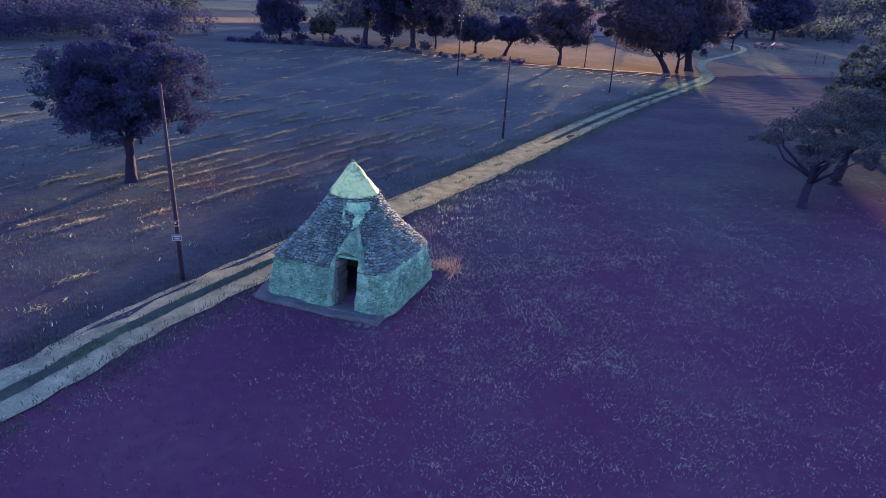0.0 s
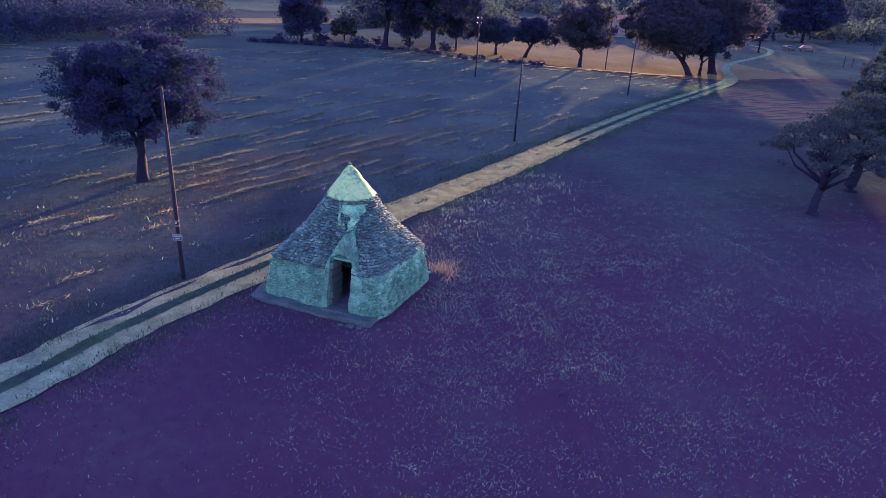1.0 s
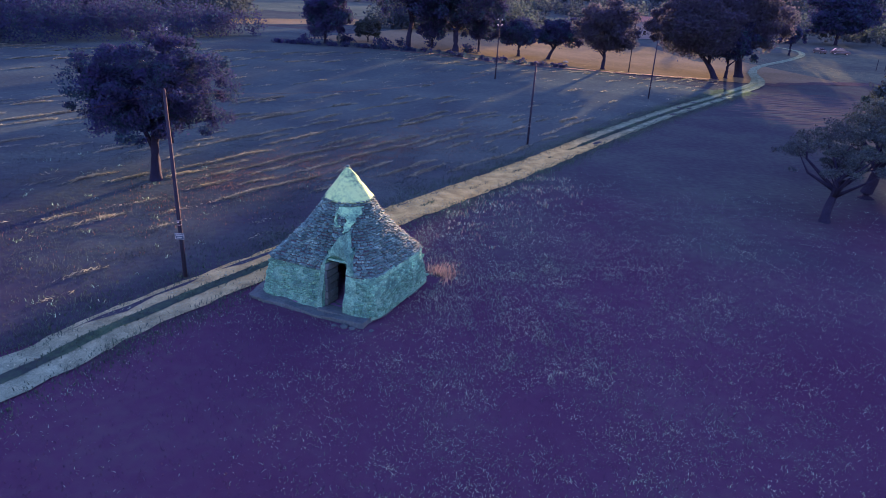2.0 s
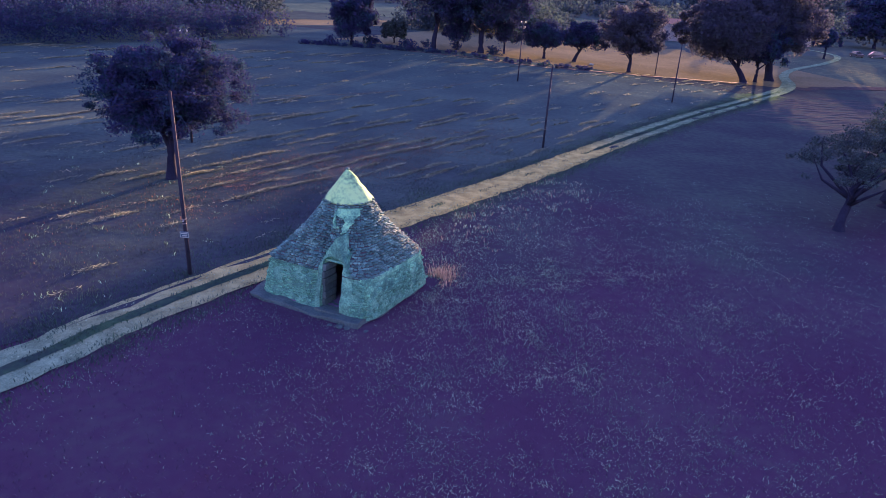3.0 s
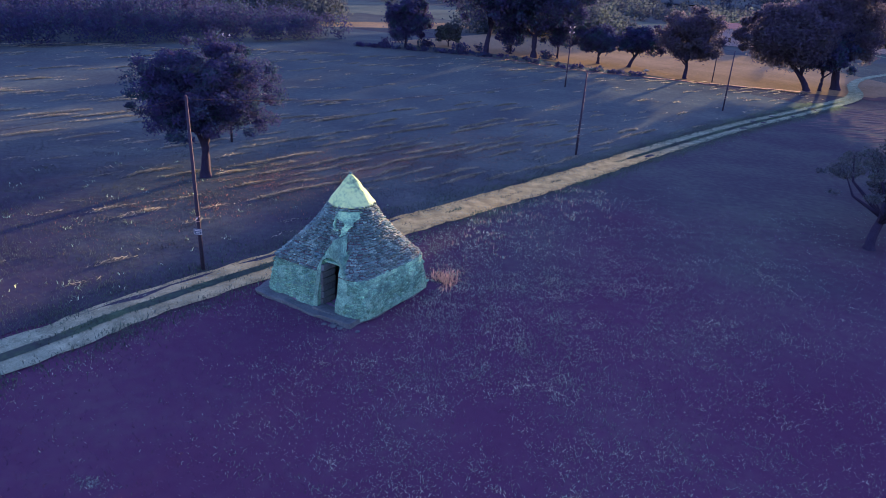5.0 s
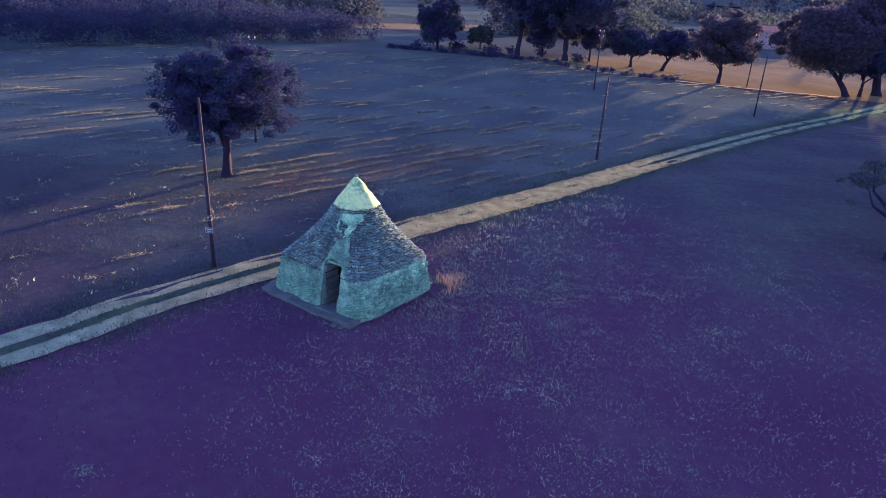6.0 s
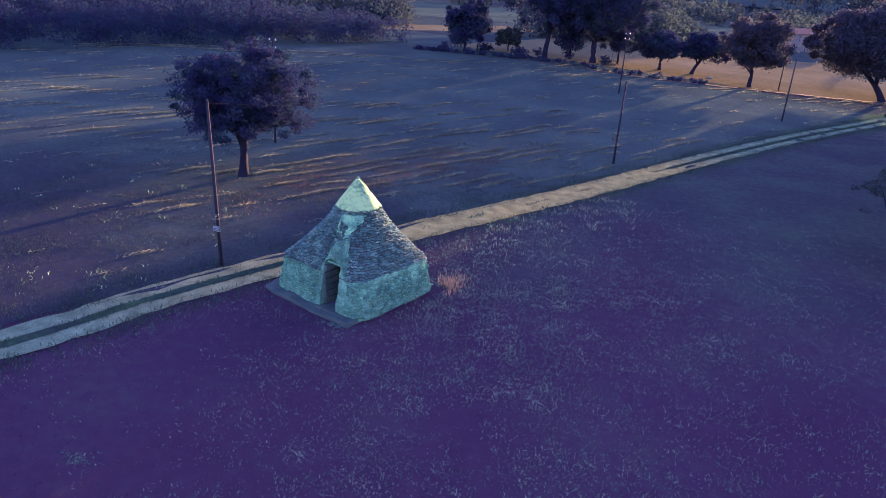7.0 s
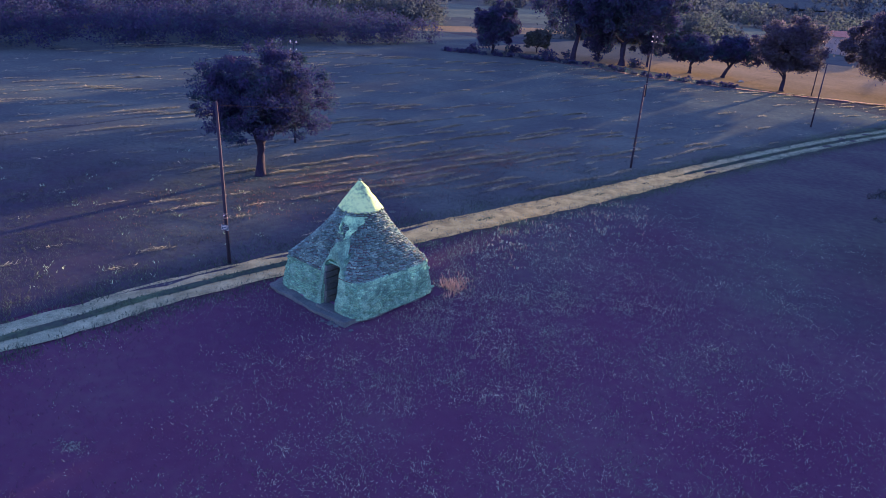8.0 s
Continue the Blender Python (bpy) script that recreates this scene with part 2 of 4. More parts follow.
def thing(name, m, label, category, group="", kind=""):
    e = new(name)
    e.empty_display_size = 0.3
    e.matrix_basis = m
    return tagged(e, label, category, group, kind)


def box(bm, x0, x1, y0, y1, z0, z1, bevel=0.0):
    r = bmesh.ops.create_cube(bm, size=1.0, matrix=Matrix.Translation(((x0 + x1) / 2, (y0 + y1) / 2, (z0 + z1) / 2)) @ Matrix.Diagonal((x1 - x0, y1 - y0, z1 - z0, 1)))
    if bevel:
        edges = {e for v in r["verts"] for e in v.link_edges}
        bmesh.ops.bevel(bm, geom=list(edges), offset=bevel, segments=2, affect="EDGES", profile=0.6)
    return r["verts"]


def tube(bm, path, radii, sides=9, wob=0.0, seed=0):
    """A tapered tube along a path of points."""
    rng = np.random.default_rng(seed)
    rings = []
    for i, (p, r) in enumerate(zip(path, radii)):
        p = Vector(p)
        a, b = Vector(path[max(i - 1, 0)]), Vector(path[min(i + 1, len(path) - 1)])
        q = (b - a).to_track_quat("Z", "Y")
        ring = []
        for k in range(sides):
            t = 2 * math.pi * k / sides
            rr = r * (1 + wob * (rng.random() - 0.5))
            ring.append(bm.verts.new(p + q @ Vector((rr * math.cos(t), rr * math.sin(t), 0))))
        rings.append(ring)
    for a, b in zip(rings, rings[1:]):
        for k in range(sides):
            bm.faces.new((a[k], a[(k + 1) % sides], b[(k + 1) % sides], b[k]))
    bm.faces.new(rings[0][::-1])
    bm.faces.new(rings[-1])


def leaf_cards(rng, pos, size, flat=0.0):
    """Small four-cornered leaf sprays, one at each place, turned at random."""
    n = len(pos)
    s = (size * rng.uniform(0.6, 1.35, n))[:, None]
    a = rng.normal(size=(n, 3))
    a[:, 2] *= 1 - 0.5 * flat
    a /= np.linalg.norm(a, axis=1)[:, None]
    b = rng.normal(size=(n, 3))
    b -= a * (a * b).sum(1)[:, None]
    b /= np.linalg.norm(b, axis=1)[:, None]
    c = np.cross(a, b)
    v = np.stack([pos - a * s, pos + b * s * 0.55 + c * s * 0.15, pos + a * s, pos - b * s * 0.55 + c * s * 0.15], 1).reshape(-1, 3)
    return v, np.arange(4 * n).reshape(-1, 4)


def lobes_in(rng, n, radius, up, low=-0.6):
    """Centres of foliage lumps inside a flattened ball."""
    out = []
    while len(out) < n:
        p = rng.uniform(-1, 1, 3)
        if np.dot(p, p) < 1 and p[2] > low:
            out.append(p * (radius, radius, up))
    return np.array(out)


def foliage(rng, centres, radii, n, size, hollow=0.45, flat=0.8):
    """Places of leaf sprays: mostly near the skins of the lumps."""
    k = rng.integers(0, len(centres), n)
    d = rng.normal(size=(n, 3))
    d /= np.linalg.norm(d, axis=1)[:, None]
    r = radii[k] * (hollow + (1 - hollow) * rng.random(n) ** 0.6) * rng.uniform(0.85, 1.15, n) * np.where(rng.random(n) < 0.1, rng.uniform(1.1, 1.6, n), 1.0)
    return leaf_cards(rng, centres[k] + d * r[:, None] * (1, 1, flat), size)


def tree(x, y, tall, radius, clear, girth, leaves, size, mat, label, seed, lean=(0, 0), forks=6, lumps=26, group="", name="tree", low=-0.6, squash=1.0, lump=(0.24, 0.42), ragged=0.97):
    """A tree: tapered trunk, limbs that reach into the crown, and a crown of leaf sprays in lumps."""
    rng = np.random.default_rng(seed)
    z = float(height(x, y))
    base = thing(name, pose(x, y, z, 0, 0, float(rng.uniform(0, 360)) if lean == (0, 0) else 0), label, "tree", group)
    lx, ly = lean
    up = (tall - clear) / 2 * squash
    mid = np.array((lx, ly, tall - up))
    top = Vector((lx * 0.7, ly * 0.7, clear + up * 0.35))
    bm = bmesh.new()
    steps = 7
    path = [Vector((0, 0, -0.25))] + [Vector((top.x * (i / steps) ** 1.4 + 0.02 * clear * math.sin(i * 1.1 + seed) * (i > 0), top.y * (i / steps) ** 1.4 + 0.02 * clear * math.cos(i * 1.3 + seed) * (i > 0), top.z * i / steps)) for i in range(0, steps + 1)]
    tube(bm, path, [girth * 1.7] + [girth * (1.3 if i == 0 else 1.05 - 0.45 * i / steps) for i in range(steps + 1)], 10, 0.12, seed)
    part("trunk", bm, M_BARK, base, smooth=True)
    centres = lobes_in(rng, lumps, radius * (1 - 0.85 * lump[1]), up * (1 - 0.85 * lump[1]), low) + mid
    radii = rng.uniform(*lump, lumps) * radius
    outer = rng.normal(size=(lumps, 3))
    outer /= np.linalg.norm(outer, axis=1)[:, None]
    outer = outer[outer[:, 2] > low * 0.9]
    fringe = mid + outer * (radius, radius, up) * rng.uniform(0.84, ragged, len(outer))[:, None]
    order = rng.permutation(lumps)[:forks]
    for j, i in enumerate(order):
        bm = bmesh.new()
        a = path[-1 - (j % 4)]
        c = Vector(centres[i])
        knee = a.lerp(c, 0.5) + Vector((float(rng.uniform(-1, 1)), float(rng.uniform(-1, 1)), float(rng.uniform(-0.2, 0.5)))) * radius * 0.16
        tube(bm, [a, a.lerp(knee, 0.5), knee, c], [girth * 0.5, girth * 0.36, girth * 0.25, girth * 0.06], 6, 0.2, seed + j)
        part("limb", bm, M_BARK, base, smooth=True)
    v, f = foliage(rng, centres, radii, leaves, size, flat=up / radius)
    v2, f2 = foliage(rng, fringe, rng.uniform(0.08, 0.18, len(fringe)) * radius, leaves // 4, size, 0.2, up / radius)
    child("crown", mesh_np("crown", np.concatenate([v, v2]), np.concatenate([f, f2 + len(v)]), mat), base)
    return base


def blades(rng, x, y, z, tall, wide, mat, name, bend=0.6, lie=0.0):
    """Grass: two bent triangles' worth of blade at each place."""
    n = len(x)
    a = rng.uniform(0, 2 * math.pi, n)
    h = tall * rng.uniform(0.5, 1.4, n)
    w = wide * rng.uniform(0.6, 1.3, n)
    dx, dy = np.cos(a), np.sin(a)
    out = h * rng.uniform(0.2, 1.0, n) * bend + lie * h
    p = np.stack([x, y, z], 1)
    side = np.stack([-dy * w, dx * w, np.zeros(n)], 1)
    mid = p + np.stack([dx * out * 0.35, dy * out * 0.35, h * 0.6 * (1 - 0.7 * lie)], 1)
    tip = p + np.stack([dx * out, dy * out, h * (1 - 0.85 * lie)], 1)
    v = np.stack([p - side - (0, 0, 0.03), p + side - (0, 0, 0.03), mid + side * 0.8, tip, mid - side * 0.8], 1).reshape(-1, 3)
    i = np.arange(n)[:, None] * 5
    f = np.concatenate([i + (0, 1, 2, 4), ], 0)
    t = np.concatenate([i + (4, 2, 3, 3)], 0)
    quads = f
    me = bpy.data.meshes.new(name)
    me.vertices.add(len(v))
    me.vertices.foreach_set("co", v.astype(np.float32).ravel())
    loops = np.concatenate([np.concatenate([quads, t[:, :3]], 1)], 0)
    me.loops.add(loops.size)
    me.loops.foreach_set("vertex_index", loops.astype(np.int32).ravel())
    me.polygons.add(2 * n)
    start = np.stack([np.arange(n) * 7, np.arange(n) * 7 + 4], 1).ravel()
    me.polygons.foreach_set("loop_start", start.astype(np.int32))
    me.polygons.foreach_set("loop_total", np.tile((4, 3), n).astype(np.int32))
    me.update(calc_edges=True)
    me.materials.append(mat)
    return me


# ---- land and roads ----
def axis(fine, step, far):
    """Grid lines: even within the fine span, then wider and wider out to the horizon."""
    a, b = fine
    mid = list(np.arange(a, b + step / 2, step))
    lo, hi, s = [], [], step
    p, q = a, b
    while q < far or p > -far:
        s *= 1.35
        p, q = p - s, q + s
        lo.insert(0, p), hi.append(q)
    return np.array(lo + mid + hi)


def soft_noise(x, y, s, seed=0.0):
    """Smooth variation between about -1 and 1, from a few crossing waves."""
    x, y = np.asarray(x, float) / s, np.asarray(y, float) / s
    v = np.sin(1.7 * x + 1.1 * y + seed) + np.sin(-1.3 * x + 2.3 * y + 2.1 * seed + 1) + np.sin(3.1 * x + 0.4 * y + 0.7 * seed + 2) + np.sin(0.6 * x - 3.7 * y + seed * 1.3 + 4)
    return v / 3.2


gx, gy = axis((-60, 60), 1.0, 3500), axis((-10, 140), 1.0, 3500)
GX, GY = np.meshgrid(gx, gy)
GZ = height(GX, GY) + 0.025 * soft_noise(GX, GY, 1.6) * (np.abs(GX) < 60) * (GY < 140)
nx, ny = len(gx), len(gy)
ii = (np.arange(ny - 1)[:, None] * nx + np.arange(nx - 1)[None, :]).ravel()
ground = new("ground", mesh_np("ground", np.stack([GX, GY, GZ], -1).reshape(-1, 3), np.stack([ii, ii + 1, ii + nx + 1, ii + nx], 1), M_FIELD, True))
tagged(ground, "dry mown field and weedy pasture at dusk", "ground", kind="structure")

ROAD = [(-36, -26), (-28, -12), (-20.3, 2), (-12.6, 17.0), (-10.7, 21.7), (-7.6, 27.7), (-2.7, 36.2), (3.2, 46.0), (12.2, 62.2), (23.6, 82.5), (30.6, 95), (37.8, 109), (43, 118.5), (46.8, 126), (49.6, 134), (52.6, 146), (59, 160), (73, 181), (83, 200), (86, 216), (80, 240)]
LANE = [(47.2, 127.5), (52, 131.5), (60, 134.5), (79, 141), (110, 153), (170, 178), (300, 230)]


def spline(points, step=0.5):
    """Evenly spaced places along a smooth curve through the points, with their directions and running lengths."""
    p = np.array([points[0], *points, points[-1]], float)
    out = []
    for a, b, c, d in zip(p, p[1:], p[2:], p[3:]):
        n = max(2, int(np.hypot(*(c - b)) / step))
        t = (np.arange(n) / n)[:, None]
        out.append(0.5 * (2 * b + (c - a) * t + (2 * a - 5 * b + 4 * c - d) * t ** 2 + (3 * b - a - 3 * c + d) * t ** 3))
    q = np.concatenate(out)
    d = np.gradient(q, axis=0)
    d /= np.linalg.norm(d, axis=1)[:, None]
    return q, d, np.concatenate([[0], np.cumsum(np.hypot(*np.diff(q, axis=0).T))])


def ribbon(name, points, left, right, lift, mat, cols=7, dip=None, rag=0.0, seed=0.0, narrow=None, step=0.5, rise=None):
    """A strip that follows a curve, with ragged edges and a cross profile."""
    q, d, s = spline(points, step)
    nrm = np.stack([-d[:, 1], d[:, 0]], 1)
    rows = []
    for k in range(cols):
        u = k / (cols - 1)
        wide = narrow(q) if narrow else np.ones(len(q))
        off = (left + (right - left) * u) * wide
        edge = rag * (soft_noise(s, s * 0 + seed, 0.7, seed + k) + 0.6 * soft_noise(s, s * 0, 0.23, seed + 3)) * (k in (0, cols - 1)) * wide
        p = q + nrm * (off + edge)[:, None]
        z = height(p[:, 0], p[:, 1]) + lift + (rise(q) if rise else 0) + (dip(u) if dip else 0) + 0.004 * soft_noise(p[:, 0], p[:, 1], 0.9)
        rows.append(np.stack([p[:, 0], p[:, 1], z], 1))
    v = np.stack(rows, 1)
    m = len(q)
    i = (np.arange(m - 1)[:, None] * cols + np.arange(cols - 1)[None, :]).ravel()
    return mesh_np(name, v.reshape(-1, 3), np.stack([i, i + cols, i + cols + 1, i + 1], 1), mat, True)


RUTS = lambda u: -0.03 * abs(math.sin(2 * math.pi * u))
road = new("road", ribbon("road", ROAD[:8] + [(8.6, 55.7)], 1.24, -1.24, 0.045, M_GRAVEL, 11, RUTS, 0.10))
tagged(road, "gravel farm track with two worn wheel ruts, sunlit stretch tinted warm", "road", kind="structure")
track = new("road", ribbon("road", [(8.2, 55.0)] + ROAD[8:], 1.22, -1.22, 0.041, M_GRAVEL_FAR, 11, RUTS, 0.10, narrow=lambda q: 1 - 0.35 * np.clip((q[:, 1] - 128) / 20, 0, 1), rise=lambda q: 0.09 * np.clip((q[:, 1] - 108) / 14, 0, 1)))
tagged(track, "gravel farm track winding past old oaks, sunlit start tinted warm", "road", kind="structure")
# Widened to the breadth of the shade band across it.
lane = new("road", ribbon("road", LANE, 3.6, -3.6, 0.05, M_LANE, 9, None, 0.15))
tagged(lane, "grey country lane, shade put into its dark colour", "road", kind="structure")
def median_width(q):
    """The grass strip is worn away along the stretch beyond the hut."""
    worn = np.exp(-((q[:, 1] - 45) / 13) ** 4)
    return np.clip(1 - 1.1 * worn + 0.5 * np.clip(soft_noise(q[:, 0], q[:, 1], 1.2, 6.0), -1, 1) * worn, 0.004, 1)


for points in (ROAD[:6] + [(-5.2, 32.0)], [(9.4, 57.2)] + ROAD[8:13]):
    median = new("road_median", ribbon("road_median", points, 0.24, -0.28, 0.078, M_VERGE, 5, lambda u: 0.006 * math.sin(math.pi * u) - 0.035 * abs(2 * u - 1) ** 3, 0.05, 2.0, median_width, 0.25))
    tagged(median, "low grass strip between the wheel ruts", "grass strip", kind="structure")

for points, half, label in (([(-22, 158), (5, 149), (30, 153), (70, 175)], 30, "pale dry meadow beyond the field edge"),
                            ([(-66, 160), (-45, 172), (-30, 190)], 9, "pale stubble field beyond the hedge")):
    tagged(new("meadow", ribbon("meadow", points, half, -half, 0.06, M_MEADOW, 25, None, 1.5, half, None, 2.0)), label, "field", kind="structure")

tagged(new("crop_field", ribbon("crop_field", [(-150, 255), (-70, 262), (0, 262), (90, 300)], 48, -48, 0.07, M_TEAL_FIELD, 33, None, 3.0, 4.0, None, 4.0)), "smooth green crop field beyond the hedge", "field", kind="structure")
tagged(new("scrubland", ribbon("scrubland", [(-900, 560), (-200, 470), (60, 475), (300, 520), (900, 640)], 310, -310, 0.03, M_SCRUB, 41, None, 6.0, 3.0, None, 8.0)), "dark scrubby land rolling into the distance", "scrubland", kind="structure")
tagged(new("scrubland", ribbon("scrubland", [(-3000, 2000), (0, 2000), (3000, 2000)], 1225, -1225, 0.02, M_SCRUB, 12, None, 0.0, 0.0, None, 150.0)), "dark wooded plain reaching the horizon", "scrubland", kind="structure")
tagged(new("far_ridge", ribbon("far_ridge", [(-2600, 1500), (-600, 1250), (700, 1250), (2600, 1500)], 330, -330, 0.0, M_SCRUB, 40, lambda u: 52 * math.sin(math.pi * u) ** 1.3 * (1 + 0.08 * math.sin(17 * u)), 0.0, 0.0, None, 30.0)), "low dark wooded ridge on the horizon", "hill", kind="structure")
tagged(new("pasture", ribbon("pasture", [(58, 166), (85, 173), (125, 190), (240, 235)], 30, -30, 0.065, M_PASTURE, 25, None, 1.0, 5.0, None, 3.0)), "grey-green pasture beyond the lane", "field", kind="structure")
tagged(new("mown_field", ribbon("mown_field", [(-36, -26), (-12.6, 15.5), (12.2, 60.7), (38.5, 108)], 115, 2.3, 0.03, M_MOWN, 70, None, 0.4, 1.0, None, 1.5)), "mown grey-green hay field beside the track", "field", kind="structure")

# ---- the stone hut ----
HUT = pose(-3.16, 26.64, 0.0, 0, 0, -21)
hut = thing("trullo", HUT, "square limestone trullo, grey slab roof, plastered white cap", "stone hut")
Z0, ZE, ZC, ZT = 0.15, 1.64, 3.98, 5.16        # plinth top, eave, foot of the cap, tip
BASE, EAVE = 2.52, 2.27                         # half widths of the battered walls
DOOR = (0.39, 1.26)                             # jambs
BAY = (0.20, 1.72)                              # door surround


def face_y(z):
    """How far out the battered wall stands at a height."""
    return BASE + (EAVE - BASE) * (z - Z0) / (ZE - Z0)


def roof_at(a, z, out=0.0):
    """A place on the roof: a rounded, slightly oblong square at the eave, round at the cap."""
    u = min(max((z - ZE) / (ZC - ZE), 0.0), 1.0)
    rc = 0.93 + 2.08 * (1 - u) ** 1.30
    e = 2.0 + 6.0 * max(0.0, 1 - u / 0.85) ** 1.6
    half = rc / 2 ** (0.5 - 1 / e)
    r = half / (abs(math.cos(a)) ** e + abs(math.sin(a)) ** e) ** (1 / e) + out
    return Vector((r * math.cos(a) * (1 + OBLONG * (1 - u)), r * math.sin(a) + 0.12 * u, z))


OBLONG, ROUND = 0.085, 8.0                      # the front is wider than the sides; how square the corners are


def settle(p):
    """Rounds the corners of the square plan and widens its front."""
    x, y, z = p
    r = math.hypot(x, y)
    if r < 1e-6:
        return Vector(p)
    c, s = abs(x) / r, abs(y) / r
    k = max(c, s) / (c ** ROUND + s ** ROUND) ** (1 / ROUND)
    return Vector((x * k * (1 + OBLONG), y * k, z))


def settle_all(bm):
    for v in bm.verts:
        v.co = settle(v.co)


def lump(bm, amount, scale, seed=0):
    for v in bm.verts:
        v.co += noise.noise_vector(v.co * scale + Vector((seed, 0, 0))) * amount


# plinth
bm = bmesh.new()
box(bm, -2.86, 2.44, -2.98, 2.62, -0.12, Z0, 0.05)
bmesh.ops.subdivide_edges(bm, edges=[e for e in bm.edges if e.calc_length() > 1], cuts=14, use_grid_fill=True)
settle_all(bm)
lump(bm, 0.13, 1.1)
lump(bm, 0.05, 4.0)
part("plinth", bm, M_PLINTH, hut, "low worn stone plinth")


def wall_block(name, x0, x1, turn, z1=ZE, deep=0.75, label=""):
    """A battered length of wall, in the frame of one side of the square."""
    bm = bmesh.new()
    n = max(2, int((x1 - x0) / 0.09))
    rows = 18
    grid = {}
    for i in range(n + 1):
        for j in range(rows + 1):
            z = Z0 - 0.05 + (z1 - Z0 + 0.05) * j / rows
            f = face_y(z) - 0.012
            x = x0 + (x1 - x0) * i / n
            if abs(x) > EAVE - 0.1:
                x = math.copysign(min(abs(x), f), x)
            grid[i, j] = bm.verts.new((x, -f, z))
    back = [bm.verts.new((x, -EAVE + deep, z)) for x, z in ((x0 if x0 > -2 else -EAVE + deep, Z0), (x1 if x1 < 2 else EAVE - deep, Z0), (x1 if x1 < 2 else EAVE - deep, z1), (x0 if x0 > -2 else -EAVE + deep, z1))]
    for i in range(n):
        for j in range(rows):
            bm.faces.new((grid[i, j], grid[i + 1, j], grid[i + 1, j + 1], grid[i, j + 1]))
    bm.faces.new([grid[i, rows] for i in range(n + 1)] + [back[2], back[3]])
    bm.faces.new([grid[0, j] for j in range(rows + 1)] + [back[3], back[0]])
    bm.faces.new(list(reversed([grid[n, j] for j in range(rows + 1)])) + [back[1], back[2]])
    bm.faces.new(back)
    bmesh.ops.recalc_face_normals(bm, faces=bm.faces)
    bmesh.ops.rotate(bm, verts=bm.verts, cent=(0, 0, 0), matrix=Matrix.Rotation(turn, 3, "Z"))
    settle_all(bm)
    lump(bm, 0.045, 3.0, turn)
    return part(name, bm, M_MORTAR, hut, label)


walls = [wall_block("wall", -BASE, BAY[0] + 0.02, 0), wall_block("wall", BAY[1] - 0.02, BASE, 0), wall_block("wall", -BASE, BASE, math.pi / 2), wall_block("wall", -BASE, BASE, math.pi), wall_block("wall", -BASE, BASE, -math.pi / 2)]

# ledge along the top of the right wall
bm = bmesh.new()
box(bm, 2.0, EAVE + 0.06, -2.30, 2.28, ZE - 0.16, ZE + 0.05, 0.03)
bmesh.ops.subdivide_edges(bm, edges=[e for e in bm.edges if e.calc_length() > 1], cuts=24, use_grid_fill=True)
settle_all(bm)
lump(bm, 0.035, 3.5, 2)
part("ledge", bm, M_WALL, hut, "lime-washed ledge at the roof's foot")

# floor of the dark room
bm = bmesh.new()
box(bm, -1.55, 1.55, -2.5, 1.55, 0.0, Z0 + 0.02)
part("room_floor", bm, M_DARK, hut, "worn stone floor, shade put into its purple colour")

# dark bedding sheet under the stones, so the gaps between them read dark
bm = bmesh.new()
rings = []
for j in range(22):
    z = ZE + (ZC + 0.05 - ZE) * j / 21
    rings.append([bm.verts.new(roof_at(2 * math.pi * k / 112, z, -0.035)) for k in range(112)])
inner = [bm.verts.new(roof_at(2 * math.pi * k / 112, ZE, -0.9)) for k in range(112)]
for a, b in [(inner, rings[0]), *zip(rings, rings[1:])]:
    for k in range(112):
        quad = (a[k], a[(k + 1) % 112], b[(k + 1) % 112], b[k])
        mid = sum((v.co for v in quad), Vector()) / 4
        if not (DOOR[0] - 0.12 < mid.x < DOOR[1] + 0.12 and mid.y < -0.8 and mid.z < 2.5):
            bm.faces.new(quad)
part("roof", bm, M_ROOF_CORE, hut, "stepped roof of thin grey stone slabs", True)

# plastered cap
bm = bmesh.new()
rings = []
for j in range(20):
    u = j / 19
    r = 0.985 * (1 - u) ** 0.86 * (1 - 0.10 * u) + 0.055 * u
    z = ZC - 0.03 + (ZT - ZC) * u
    rings.append([bm.verts.new((r * math.cos(t) - 0.10 * u, r * math.sin(t) + 0.12 + 0.06 * u, z)) for t in (2 * math.pi * k / 40 for k in range(40))])
for a, b in zip(rings, rings[1:]):
    for k in range(40):
        bm.faces.new((a[k], a[(k + 1) % 40], b[(k + 1) % 40], b[k]))
bm.faces.new(rings[-1])
bm.faces.new(rings[0][::-1])
lump(bm, 0.05, 2.6)
cap = part("cap", bm, M_PLASTER, hut, "smooth white lime plaster cone, weathered grey", True)
bm = bmesh.new()
bmesh.ops.create_uvsphere(bm, u_segments=10, v_segments=6, radius=0.075, matrix=Matrix.Translation((-0.10, 0.18, ZT)) @ Matrix.Diagonal((1.1, 1.0, 0.7, 1)))
part("finial", bm, M_ROOF, cap, "small worn stone finial", True)

